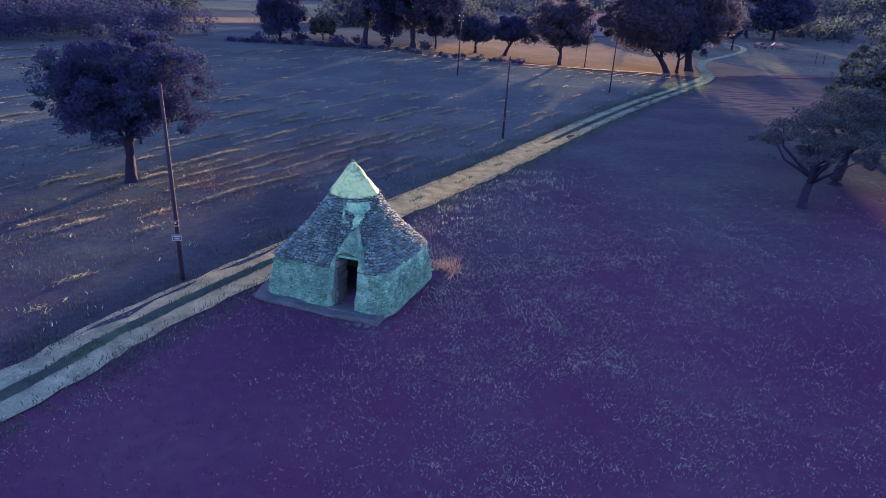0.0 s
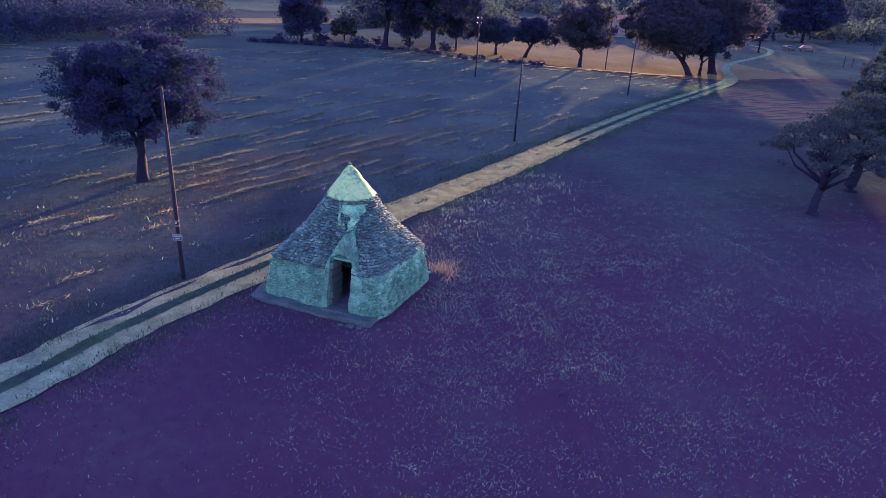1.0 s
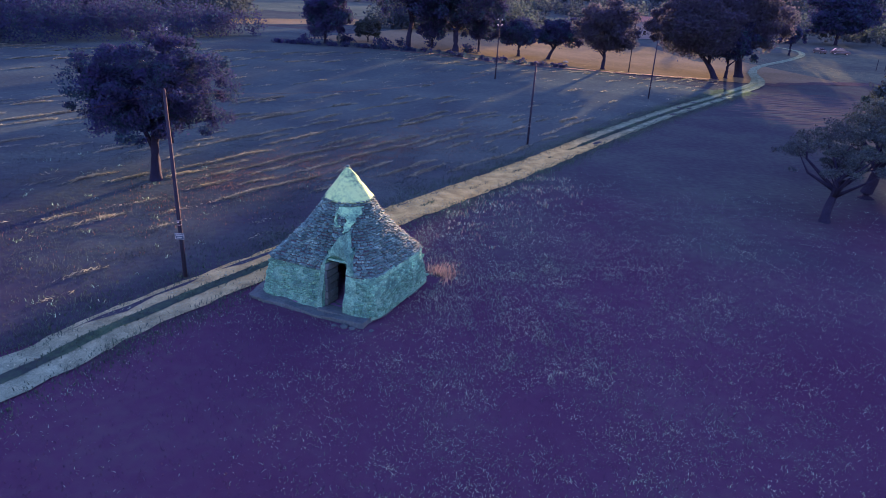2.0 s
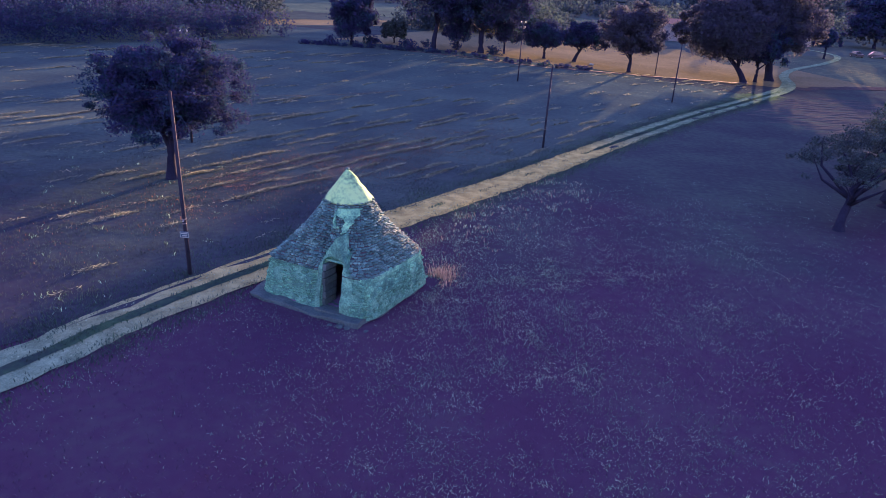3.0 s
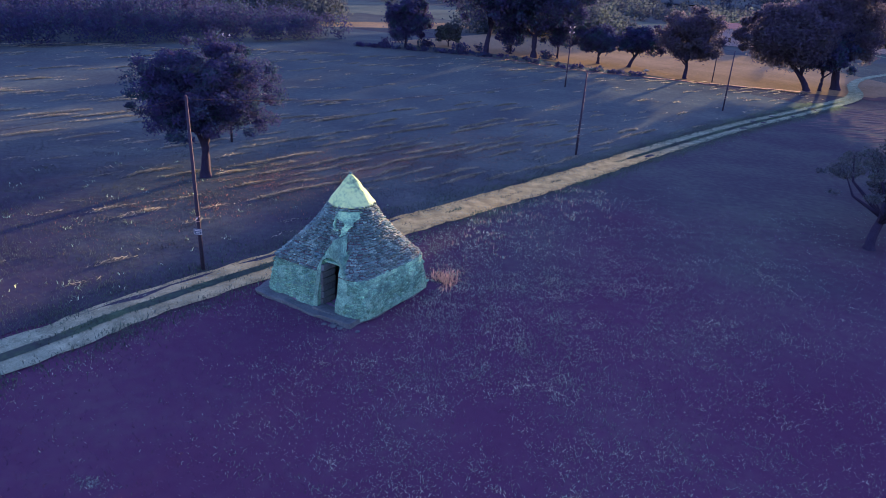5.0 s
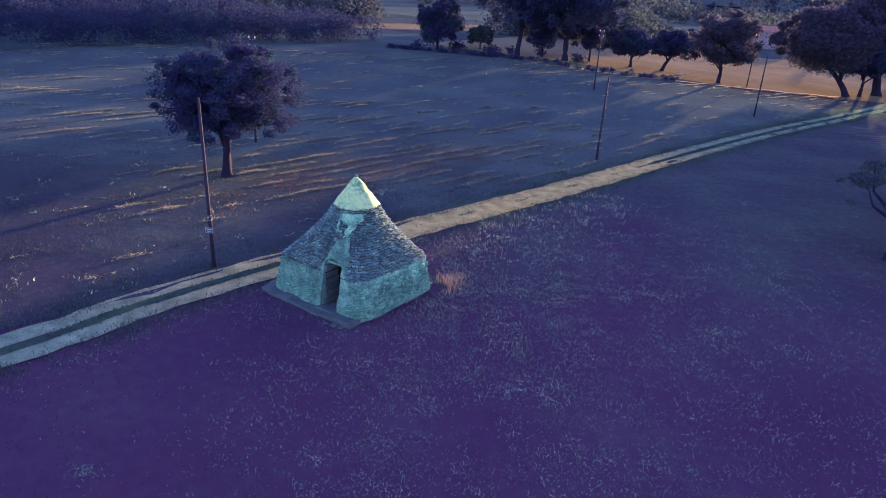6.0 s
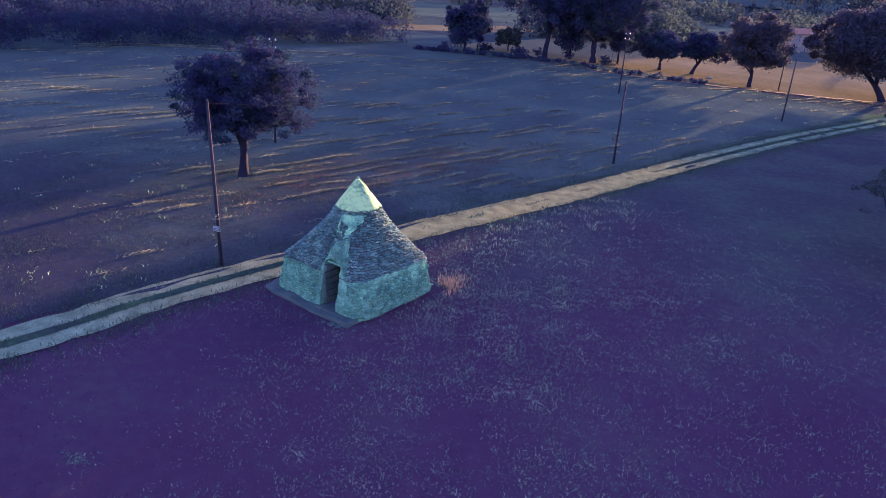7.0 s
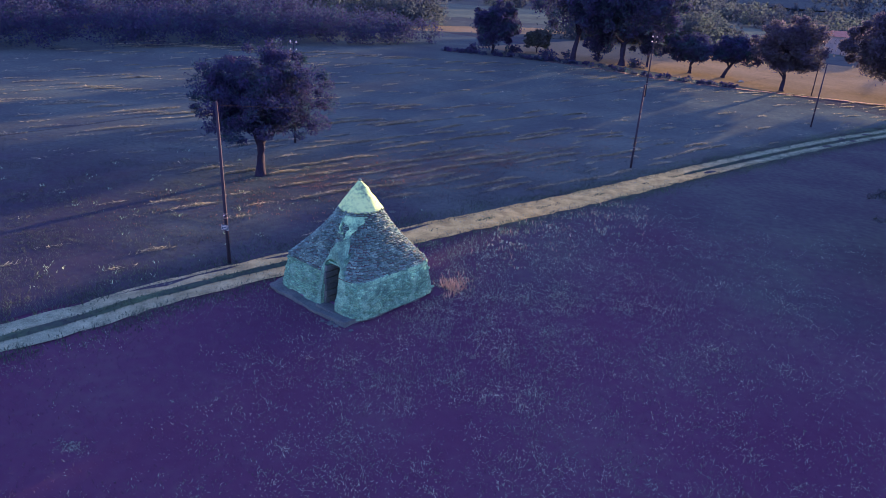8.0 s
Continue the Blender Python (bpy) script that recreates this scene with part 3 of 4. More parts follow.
# door surround: an arched opening in a pointed bay
def arch_pair(n=26):
    """Matching points of the opening and of the outline of the bay, from the left foot over the top to the right foot."""
    x0, x1 = DOOR
    c, r, spring = (x0 + x1) / 2, (x1 - x0) / 2, 1.95
    hole = [(x0, Z0 + (spring - Z0) * i / 7) for i in range(8)]
    hole += [(c - r * math.cos(math.pi * i / 11), spring + 0.86 * r * math.sin(math.pi * i / 11)) for i in range(1, 11)]
    hole += [(x1, spring - (spring - Z0) * i / 7) for i in range(8)]
    b0, b1 = BAY
    peak = (0.86, 3.05)
    edge = [(b0, Z0 + (1.75 - Z0) * i / 7) for i in range(8)]
    edge += [(b0 + (peak[0] - b0) * (i / 5) ** 1.15, 1.75 + (peak[1] - 1.75) * i / 5) for i in range(1, 6)]
    edge += [(peak[0] + (b1 - 0.15 - peak[0]) * i / 5, peak[1] + (1.75 - peak[1]) * (i / 5) ** 0.9) for i in range(1, 6)]
    edge += [(b1, 1.7 - (1.7 - Z0) * i / 7) for i in range(8)]
    return hole, edge


hole, edge = arch_pair()
bm = bmesh.new()
def bay_vert(p, back):
    x, z = p
    f = face_y(min(z, 3.3)) - 0.0
    return bm.verts.new((x, -f + back, z))
front_in, front_out = [bay_vert(p, 0) for p in hole], [bay_vert(p, 0) for p in edge]
back_in, back_out = [bm.verts.new((v.co.x, -1.55, v.co.z)) for v in front_in], [bm.verts.new((v.co.x, -1.0 if v.co.z > 1.6 else -1.5, v.co.z)) for v in front_out]
for k in range(len(hole) - 1):
    bm.faces.new((front_out[k], front_out[k + 1], front_in[k + 1], front_in[k]))
    bm.faces.new((front_in[k], front_in[k + 1], back_in[k + 1], back_in[k]))
    bm.faces.new((back_out[k], back_out[k + 1], front_out[k + 1], front_out[k]))
    bm.faces.new((back_in[k], back_in[k + 1], back_out[k + 1], back_out[k]))
bmesh.ops.recalc_face_normals(bm, faces=bm.faces)
bmesh.ops.subdivide_edges(bm, edges=[e for e in bm.edges if e.calc_length() > 0.25], cuts=3, use_grid_fill=True)
settle_all(bm)
lump(bm, 0.05, 2.8, 7)
bay = part("door_surround", bm, M_BAY, hut, "plastered pointed bay round an arched doorway")
bm = bmesh.new()
box(bm, DOOR[0] - 0.05, DOOR[1] + 0.05, -2.05, -1.65, 2.02, 2.12, 0.02)
box(bm, DOOR[0] - 0.05, DOOR[1] + 0.05, -1.95, -1.65, 2.12, 2.4)
settle_all(bm)
part("lintel", bm, M_WALL, bay, "pale stone lintel")
bm = bmesh.new()
box(bm, DOOR[0] - 0.12, DOOR[1] + 0.12, -2.66, -2.1, 0.06, Z0 + 0.05, 0.03)
settle_all(bm)
part("threshold", bm, M_PLINTH, bay)
# courses of the left reveal
for k in range(6):
    bm = bmesh.new()
    z = Z0 + 0.05 + k * 0.29
    box(bm, DOOR[0] - 0.1, DOOR[0] + 0.10 + 0.03 * (k % 2), -2.30 + 0.03 * (k % 3), -1.5, z, z + 0.265, 0.03)
    settle_all(bm)
    lump(bm, 0.03, 3.0, k)
    part("reveal_stone", bm, M_PLINTH, bay)

# broken plaster panel above the bay
bm = bmesh.new()
def plastered(x, z):
    n = 0.035 * math.sin(13 * x + 5 * z) + 0.03 * math.sin(23 * z)
    bar = 0.22 < x < 0.94 + n and 3.55 + 0.8 * n < z < 3.83
    line = abs(x - 0.20 - 0.5 * max(0.0, 3.45 - z) + n * 0.4) < 0.045 and 3.22 < z < 3.7
    foot = 0.24 < x < 0.50 + n and 3.14 + n < z < 3.23
    lean = 0.30 * max(0.0, 3.35 - z)
    tail = 0.58 - lean * 0.2 + n + 0.25 * max(0.0, 3.5 - z) < x < 0.94 - 0.35 * max(0.0, 3.55 - z) + n and 2.98 < z < 3.7
    return bar or line or foot or tail
cell, made = 0.035, {}
def plaster_vert(i, j):
    if (i, j) not in made:
        x, z = i * cell, 2.7 + j * cell
        a = -math.pi / 2
        for _ in range(6):
            p = roof_at(a, z)
            a += (x - p.x) / max(0.5, p.xy.length)
        p = roof_at(a, z, 0.10 + 0.03 * noise.noise(Vector((x * 6, z * 6, 0))))
        made[i, j] = bm.verts.new(p)
    return made[i, j]
for i in range(0, 34):
    for j in range(0, 36):
        if plastered((i + 0.5) * cell, 2.7 + (j + 0.5) * cell):
            bm.faces.new([plaster_vert(*c) for c in ((i, j), (i + 1, j), (i + 1, j + 1), (i, j + 1))])
r = bmesh.ops.extrude_face_region(bm, geom=list(bm.faces))
for v in [g for g in r["geom"] if isinstance(g, bmesh.types.BMVert)]:
    v.co -= Vector((v.co.x, v.co.y, 0)).normalized() * 0.16
bmesh.ops.recalc_face_normals(bm, faces=bm.faces)
part("plaster_panel", bm, M_PANEL, hut, "broken panel of white plaster")


# ---- trees ----
lone = tree(-17.75, 40.1, 8.7, 4.5, 2.0, 0.32, 62000, 0.085, M_LEAF, "broad dark oak standing alone in the mown field", 11, (0.2, 0.3), 10, 110, low=-0.75, lump=(0.10, 0.22), ragged=1.06)
ROW = "trees along the far field edge"
DARK = "dark leafy oak in the far tree row"
tree(-12.5, 121.5, 18.5, 8.2, 2.8, 0.45, 30000, 0.22, M_LEAF, "tall dark oak with a leaning trunk in the far tree row", 21, (1.0, 0), 8, 60, ROW, low=-0.85, lump=(0.18, 0.34))
tree(-4.6, 122.3, 20.0, 9.6, 2.9, 0.5, 40000, 0.22, M_LEAF, "tall broad dark oak in the far tree row", 22, (0, 0), 8, 70, ROW, low=-0.85, lump=(0.18, 0.34))
tree(-8.6, 123.5, 6.8, 3.2, 0.7, 0.2, 7437, 0.166, M_LEAF, "small dark tree between tall oaks", 23, (0, 0), 5, 16, ROW)
tree(-0.8, 126.0, 8.0, 3.6, 0.8, 0.22, 8925, 0.176, M_LEAF, "small dark tree between tall oaks", 24, (0, 0), 5, 18, ROW)
tree(6.1, 126.5, 6.7, 4.7, 0.9, 0.3, 14875, 0.176, M_LEAF, "low spreading dark tree in the far tree row", 25, (0, 0), 6, 24, ROW)
tree(11.3, 127.5, 7.3, 4.3, 1.3, 0.32, 14875, 0.176, M_LEAF, "low dark tree with a leaning trunk in the far tree row", 26, (1.6, 0.2), 6, 24, ROW)
tree(20.0, 121.3, 11.0, 5.6, 1.9, 0.34, 19000, 0.19, M_LEAF_SUNWARD, "round leafy tree at the edge of the sunlit field", 27, (0, 0), 7, 44, ROW, low=-0.8, lump=(0.18, 0.34))
tree(46.8, 136.0, 18.5, 8.8, 2.0, 0.75, 38675, 0.217, M_LEAF_SUNWARD, "huge old oak beside the bend of the track", 28, (-1.5, 0), 9, 46, ROW)
tree(40.2, 128.0, 14.5, 8.4, 1.7, 0.5, 38675, 0.217, M_LEAF_SUNWARD, "broad old oak with a leaning trunk near the bend", 29, (-4.2, 0), 8, 36, ROW)
tree(43.0, 131.0, 10.0, 5.2, 1.5, 0.32, 14875, 0.207, M_LEAF, DARK, 30, (0, 0), 6, 24, ROW)
tree(-26.5, 121.5, 9.0, 4.6, 0.7, 0.3, 19337, 0.197, M_LEAF, "round dark bushy tree standing apart", 31, (0, 0), 6, 30, ROW, low=-0.95)
tree(-20.6, 129.0, 4.0, 2.8, 0.5, 0.15, 2600, 0.30, M_OLIVE, "low pale bush beside the tree row", 32, (0, 0), 5, 18, ROW, "bush", -0.95)
tree(77.5, 194.5, 8.0, 4.0, 2.2, 0.3, 8925, 0.259, M_LEAF, "small tree beside the curving track", 33, (0, 0), 6, 20)
tree(113, 250, 17.5, 13.0, 2.0, 0.6, 26775, 0.389, M_LEAF, "wide dark tree behind the parked cars", 34, (0, 0), 7, 40, low=-0.9)
OLIVES = "olive trees in the pasture"
OL = "gnarled olive tree with a forked trunk in the pasture"
tree(22.3, 40.9, 5.6, 4.0, 2.0, 0.27, 15000, 0.055, M_OLIVE, OL, 41, (0.5, 0.4), 16, 40, OLIVES, "olive_tree", -0.5, lump=(0.09, 0.17))
tree(27.5, 47.0, 6.6, 4.4, 1.8, 0.4, 18000, 0.075, M_OLIVE, OL, 42, (0.4, -0.3), 7, 50, OLIVES, "olive_tree", -0.75, lump=(0.11, 0.24))
tree(34.5, 54.5, 8.0, 4.8, 2.0, 0.42, 8000, 0.22, M_OLIVE, "dense grey-green olive tree in the pasture", 43, (0, 0), 8, 34, OLIVES, "olive_tree", -0.8)
tree(42.0, 66.0, 9.0, 5.4, 2.0, 0.42, 8000, 0.25, M_OLIVE, "dense grey-green olive tree in the pasture", 44, (0, 0), 8, 34, OLIVES, "olive_tree", -0.8)
tree(54.0, 84.0, 9.5, 6.0, 2.0, 0.42, 7000, 0.30, M_OLIVE, "dense grey-green olive tree in the pasture", 45, (0, 0), 8, 34, OLIVES, "olive_tree", -0.8)
tree(36.0, 46.0, 7.0, 4.4, 2.0, 0.4, 7000, 0.20, M_OLIVE, OL, 46, (0, 0), 8, 30, OLIVES, "olive_tree", -0.7)
tree(72.0, 112.0, 9.5, 6.0, 2.0, 0.42, 5000, 0.36, M_OLIVE, "dense grey-green olive tree in the pasture", 47, (0, 0), 8, 30, OLIVES, "olive_tree", -0.8)


def wood(name, spots, label, seed, cover, fine, mat, category="wood"):
    """Many crowns and bushes in one mass: rows of (x, y, radius, tall); the sprays are finer where it is near."""
    rng = np.random.default_rng(seed)
    vs, fs, k = [], [], 0
    for x, y, r, tall in spots:
        size = fine * math.hypot(x, y)
        n = int(cover * r * max(r, tall * 0.5) / size ** 2)
        lumps = 14
        c = lobes_in(rng, lumps, r * 0.75, tall * 0.45, -1) + (x, y, float(height(x, y)) + tall * 0.48)
        v, f = foliage(rng, c, rng.uniform(0.3, 0.5, lumps) * r, n, size)
        vs.append(v), fs.append(f + k)
        k += len(v)
    return tagged(new(name, mesh_np(name, np.concatenate(vs), np.concatenate(fs), mat)), label, category, kind="stuff")


rng = np.random.default_rng(5)
spots = []
HEDGE = [(-150, 10), (-105, 52), (-78, 80), (-60, 101), (-47, 116), (-38.5, 129)]
q, d, s = spline(HEDGE, 2.2)
for (x, y), (dx, dy) in zip(q, d):
    for row in range(7):
        if row and rng.random() < 0.25:
            continue
        o = 2.0 + row * 7.5 + rng.uniform(-1.5, 1.5)
        tall = rng.uniform(5.0, 8.0) + 0.25 * row
        spots.append((x - dy * o + rng.uniform(-1, 1), y + dx * o + rng.uniform(-1, 1) - row * 1.5, rng.uniform(2.6, 3.9), tall * (0.72 if y > 112 else 1)))
wood("hedgerow_wood", spots, "dense dark wood and hedge behind the mown field", 6, 1.7, 0.0015, M_LEAF)

spots = []
for x, y in ((-30, 121), (-24, 124.5), (-17, 122.5), (-14, 124), (-9, 124.5), (-2, 123)):
    spots.append((x, y, rng.uniform(1.2, 2.0), rng.uniform(1.0, 1.6)))
q, d, s = spline([(-34, 118.5), (-16, 116.8), (2, 113.4), (14, 116.6)], 1.3)
for x, y in q:
    spots.append((x + rng.uniform(-0.4, 0.4), y + rng.uniform(-0.3, 0.6), rng.uniform(0.6, 1.2), rng.uniform(0.5, 1.1)))
wood("scrub", spots, "low dark scrub along the far field edge", 8, 4.0, 0.0016, M_LEAF, "scrub")

spots = []
while len(spots) < 1300:
    y = 165 + 500 * rng.random() ** 1.5
    x = rng.uniform(-0.95, 0.9) * y
    lot = soft_noise(x, y, 55, 2.0)
    if lot > -0.45 and not (0.30 * y < x < 0.42 * y and y < 244) and not (205 < y < 312 and -160 < x < 40) and not (-0.34 * y < x < -0.14 * y and y < 300) and not (10 < x < 75 and y < 215) and not (60 < x < 135 and y < 240) and not (25 < x < 65 and y < 240):
        spots.append((x, y, rng.uniform(3.2, 6.5), rng.uniform(4, 9)))
for _ in range(170):
    y = rng.uniform(520, 820)
    spots.append((rng.uniform(0.12, 1.1) * y, y, rng.uniform(9, 14), rng.uniform(24, 33)))
wood("distant_wood", spots, "scattered groves fading into the distance", 9, 2.2, 0.0022, M_FAR)


# ---- poles and wires ----
def sweep(points, radius, name, mat, parent=None, label=""):
    bm = bmesh.new()
    tube(bm, points, [radius] * len(points), 5)
    return part(name, bm, mat, parent, label)


def pole(x, y, tall, lean, label, arms=True, seed=0, sign=False):
    z = float(height(x, y))
    p = thing("utility_pole", pose(x, y, z, lean[1], lean[0], 0), label, "utility pole", "wooden poles beside the track and field")
    bm = bmesh.new()
    tube(bm, [(0, 0, -0.4), (0, 0, tall * 0.5), (0, 0, tall)], [0.09, 0.078, 0.055], 12, 0.04, seed)
    part("shaft", bm, M_POLE, p, smooth=True)
    if arms:
        for k, zz in enumerate((tall - 0.15, tall - 0.75)):
            for sx in (-1, 1):
                bm = bmesh.new()
                tube(bm, [(0, 0, zz - 0.1), (0.22 * sx, 0, zz - 0.1), (0.26 * sx, 0, zz)], [0.014] * 3, 6)
                br = part("bracket", bm, M_METAL, p)
                bm = bmesh.new()
                tube(bm, [(0.26 * sx, 0, zz), (0.26 * sx, 0, zz + 0.05), (0.26 * sx, 0, zz + 0.09), (0.26 * sx, 0, zz + 0.16)], [0.06, 0.075, 0.05, 0.03], 10)
                part("insulator", bm, M_CERAMIC, br, "white ceramic insulator", True)
    for zz, r in ((2.35, 0.088), (2.55, 0.087)) if sign else ((1.5, 0.091), (1.7, 0.090)):
        bm = bmesh.new()
        tube(bm, [(0, 0, zz), (0, 0, zz + 0.035)], [r, r], 12)
        part("band", bm, M_METAL, p, "pale steel band")
    return p


p1 = pole(-10.02, 26.35, 7.85, (-1.4, 0), "slim wooden utility pole with a small blue warning sign", False, 1, True)
bm = bmesh.new()
box(bm, -0.205, 0.205, -0.125, -0.10, 1.76, 2.04, 0.01)
plate = part("sign", bm, M_ENAMEL, p1, "small blue enamel sign with unreadable white lines")
for zz, w in ((1.925, 0.14), (1.83, 0.10)):
    bm = bmesh.new()
    box(bm, -w, w, -0.132, -0.124, zz, zz + 0.05)
    part("line_of_writing", bm, M_INK, plate)
bm = bmesh.new()
for x0, x1, z0, z1 in ((-0.19, 0.19, 2.005, 2.025), (-0.19, 0.19, 1.775, 1.795), (-0.19, -0.17, 1.796, 2.004), (0.17, 0.19, 1.796, 2.004)):
    box(bm, x0, x1, -0.132, -0.124, z0, z1)
part("border", bm, M_INK, plate, "white painted border")
bm = bmesh.new()
tube(bm, [(0, -0.07, 2.5), (0, -0.13, 2.5)], [0.035, 0.03], 8)
part("bracket", bm, M_CERAMIC, p1, "white bracket")
pole(5.4, 57.0, 6.6, (1.0, 0), "slim wooden utility pole beside the gravel track", False, 2)
pole(21.4, 89.6, 7.0, (1.0, 0), "slim wooden utility pole beside the gravel track", False, 3)
pole(2.4, 94.0, 7.5, (1.0, 0), "tall wooden utility pole with white insulators in the field", True, 4)
pole(-21.0, 49.7, 8.2, (0.3, 0), "tall wooden utility pole with four white insulators", True, 5)
pole(24.3, 121.5, 8.6, (1.0, 0), "tall wooden utility pole with white insulators at the field edge", True, 6)
tops = [(-26.3, -4.0, 7.9), (-10.21, 26.35, 7.7), (5.51, 57.0, 6.5), (21.52, 89.6, 6.8)]
wires = thing("overhead_wire", Matrix(), "thin black overhead wires along the track", "cable")
for a, b in zip(tops, tops[1:]):
    pts = [Vector(a).lerp(Vector(b), i / 24) - Vector((0, 0, 0.75 * (1 - (i / 12 - 1) ** 2))) for i in range(25)]
    sweep(pts, 0.006, "wire", M_RUBBER, wires)


# ---- houses, cars, small things far off ----
def house(x, y, turn, w, dpt, h, label, rise=1.4, windows=((0.25, 1.0), (0.7, 1.0)), door=None):
    z = float(height(x, y))
    hs = thing("house", pose(x, y, z, 0, 0, turn), label, "house")
    bm = bmesh.new()
    box(bm, -w / 2, w / 2, -dpt / 2, dpt / 2, -0.5, h)
    part("wall", bm, M_HOUSE, hs)
    bm = bmesh.new()
    e = 0.3
    c = [bm.verts.new(p) for p in ((-w / 2 - e, -dpt / 2 - e, h), (w / 2 + e, -dpt / 2 - e, h), (w / 2 + e, dpt / 2 + e, h), (-w / 2 - e, dpt / 2 + e, h), (-w / 2 - e, 0, h + rise), (w / 2 + e, 0, h + rise))]
    for f in ((0, 1, 5, 4), (2, 3, 4, 5), (1, 2, 5), (3, 0, 4), (3, 2, 1, 0)):
        bm.faces.new([c[i] for i in f])
    part("roof", bm, M_TILE, hs, "low tiled roof")
    for u, zz in windows:
        bm = bmesh.new()
        xx = (u - 0.5) * w
        box(bm, xx - 0.5, xx + 0.5, -dpt / 2 - 0.05, -dpt / 2 + 0.1, zz, zz + 1.3, 0.02)
        wd = part("window", bm, M_HOUSE, hs)
        bm = bmesh.new()
        box(bm, xx - 0.42, xx + 0.42, -dpt / 2 - 0.06, -dpt / 2 + 0.05, zz + 0.08, zz + 1.22)
        part("pane", bm, M_GLASS, wd)
    return hs


house(44.5, 232, 10, 13, 8, 5.0, "white farmhouse half hidden by trees", windows=((0.3, 1.2), (0.62, 1.2), (0.85, 1.2)))
house(86.3, 246, -8, 9.5, 8, 8.6, "white two-storey house behind the big oak", windows=((0.25, 1.2), (0.7, 1.2), (0.25, 5.0), (0.7, 5.0)))


def car(x, y, turn, paint, label, long=4.2, tall=1.48, boxy=0.0):
    z = float(height(x, y))
    c = thing("car", pose(x, y, z, 0, 0, turn), label, "car", "cars parked on the grass")
    side = [(-2.1, 0.35), (-2.1, 0.8), (-2.0, 0.92), (-1.1, 0.98 + 0.3 * boxy), (-0.55, tall - 0.04), (0.9 + 0.5 * boxy, tall), (1.7 + 0.2 * boxy, 1.02), (2.08, 0.9), (2.12, 0.4)]
    bm = bmesh.new()
    k = long / 4.2
    l = [bm.verts.new((px * k, -0.84 + 0.12 * (pz > 1.1), pz)) for px, pz in side]
    r = [bm.verts.new((px * k, 0.84 - 0.12 * (pz > 1.1), pz)) for px, pz in side]
    n = len(side)
    for i in range(n):
        bm.faces.new((l[i], l[(i + 1) % n], r[(i + 1) % n], r[i]))
    bm.faces.new(l[::-1])
    bm.faces.new(r)
    bmesh.ops.recalc_face_normals(bm, faces=bm.faces)
    bmesh.ops.bevel(bm, geom=list(bm.edges), offset=0.05, segments=2, affect="EDGES")
    body = part("body", bm, paint, c, smooth=False)
    for sy in (-1, 1):
        bm = bmesh.new()
        v = [bm.verts.new((px * k, sy * py, pz)) for px, py, pz in ((-0.95, 0.815, 1.0), (1.4, 0.815, 1.0), (0.85, 0.735, tall - 0.09), (-0.5, 0.735, tall - 0.1))]
        f = bm.faces.new(v)
        bmesh.ops.extrude_face_region(bm, geom=[f])
        for w in bm.verts[4:] if False else list(bm.verts)[4:]:
            w.co.y += sy * 0.02
        part("side_window", bm, M_GLASS, body)
    for px0, px1, z0, z1 in ((-1.12, -0.58, 1.0, tall - 0.1), (1.62, 0.98, 1.06, tall - 0.08)):
        bm = bmesh.new()
        o = -0.025 if px0 < 0 else 0.025
        v = [bm.verts.new((px * k + o, py, pz + 0.02)) for px, py, pz in ((px0, -0.66, z0), (px0, 0.66, z0), (px1, 0.6, z1), (px1, -0.6, z1))]
        f = bm.faces.new(v)
        bmesh.ops.solidify(bm, geom=[f], thickness=0.02)
        part("windscreen", bm, M_GLASS, body)
    for px in (-1.3, 1.3):
        for sy in (-0.78, 0.78):
            bm = bmesh.new()
            bmesh.ops.create_cone(bm, cap_ends=True, segments=18, radius1=0.32, radius2=0.32, depth=0.2, matrix=pose(px * k, sy, 0.32, 90))
            w = part("wheel", bm, M_RUBBER, c)
            bm = bmesh.new()
            bmesh.ops.create_cone(bm, cap_ends=True, segments=14, radius1=0.19, radius2=0.17, depth=0.03, matrix=pose(px * k, sy * 1.14, 0.32, 90))
            part("rim", bm, M_METAL, w)
    return c


car(96.3, 208, 168, M_CAR_DARK, "dark estate car with a shining roof, parked on grass", 4.9, 1.75, 0.5)
car(91.0, 208.5, 100, M_CAR_DARK, "small dark car parked beside the estate car", 4.2, 1.5)


def boulder(x, y, r, flat, mat, label, seed, name="boulder", group=""):
    bm = bmesh.new()
    bmesh.ops.create_icosphere(bm, subdivisions=2, radius=r)
    for v in bm.verts:
        v.co *= 1 + 0.5 * noise.noise(v.co / r * 1.1 + Vector((seed, 0, 0)))
        v.co.z *= flat
    me = bpy.data.meshes.new(name)
    bm.to_mesh(me)
    bm.free()
    me.materials.append(mat)
    ob = new(name, me)
    ob.matrix_basis = pose(x, y, float(height(x, y)) + r * flat * 0.35, 0, 0, seed * 37)
    return tagged(ob, label, "stone", group)


boulder(14.2, 125.5, 0.45, 0.55, M_INK, "pale limestone boulder beneath the far trees", 3)
for x, y, r, sd in ((-2.55, 23.05, 0.16, 1), (-2.25, 22.95, 0.12, 2), (-2.95, 23.1, 0.10, 4), (-1.5, 22.9, 0.09, 6)):
    boulder(x, y, r, 0.4, M_PLINTH, "small grey stone before the hut", sd, "stone", "loose stones before the hut")


def post(x, y, tall, label):
    bm = bmesh.new()
    tube(bm, [(0, 0, -0.3), (0, 0, tall * 0.6), (0.03, 0, tall)], [0.09, 0.08, 0.06], 8, 0.1, int(x))
    me = bpy.data.meshes.new("post")
    bm.to_mesh(me)
    bm.free()
    me.materials.append(M_POLE)
    ob = new("post", me)
    ob.matrix_basis = pose(x, y, float(height(x, y)))
    return tagged(ob, label, "post", "posts beyond the lane")


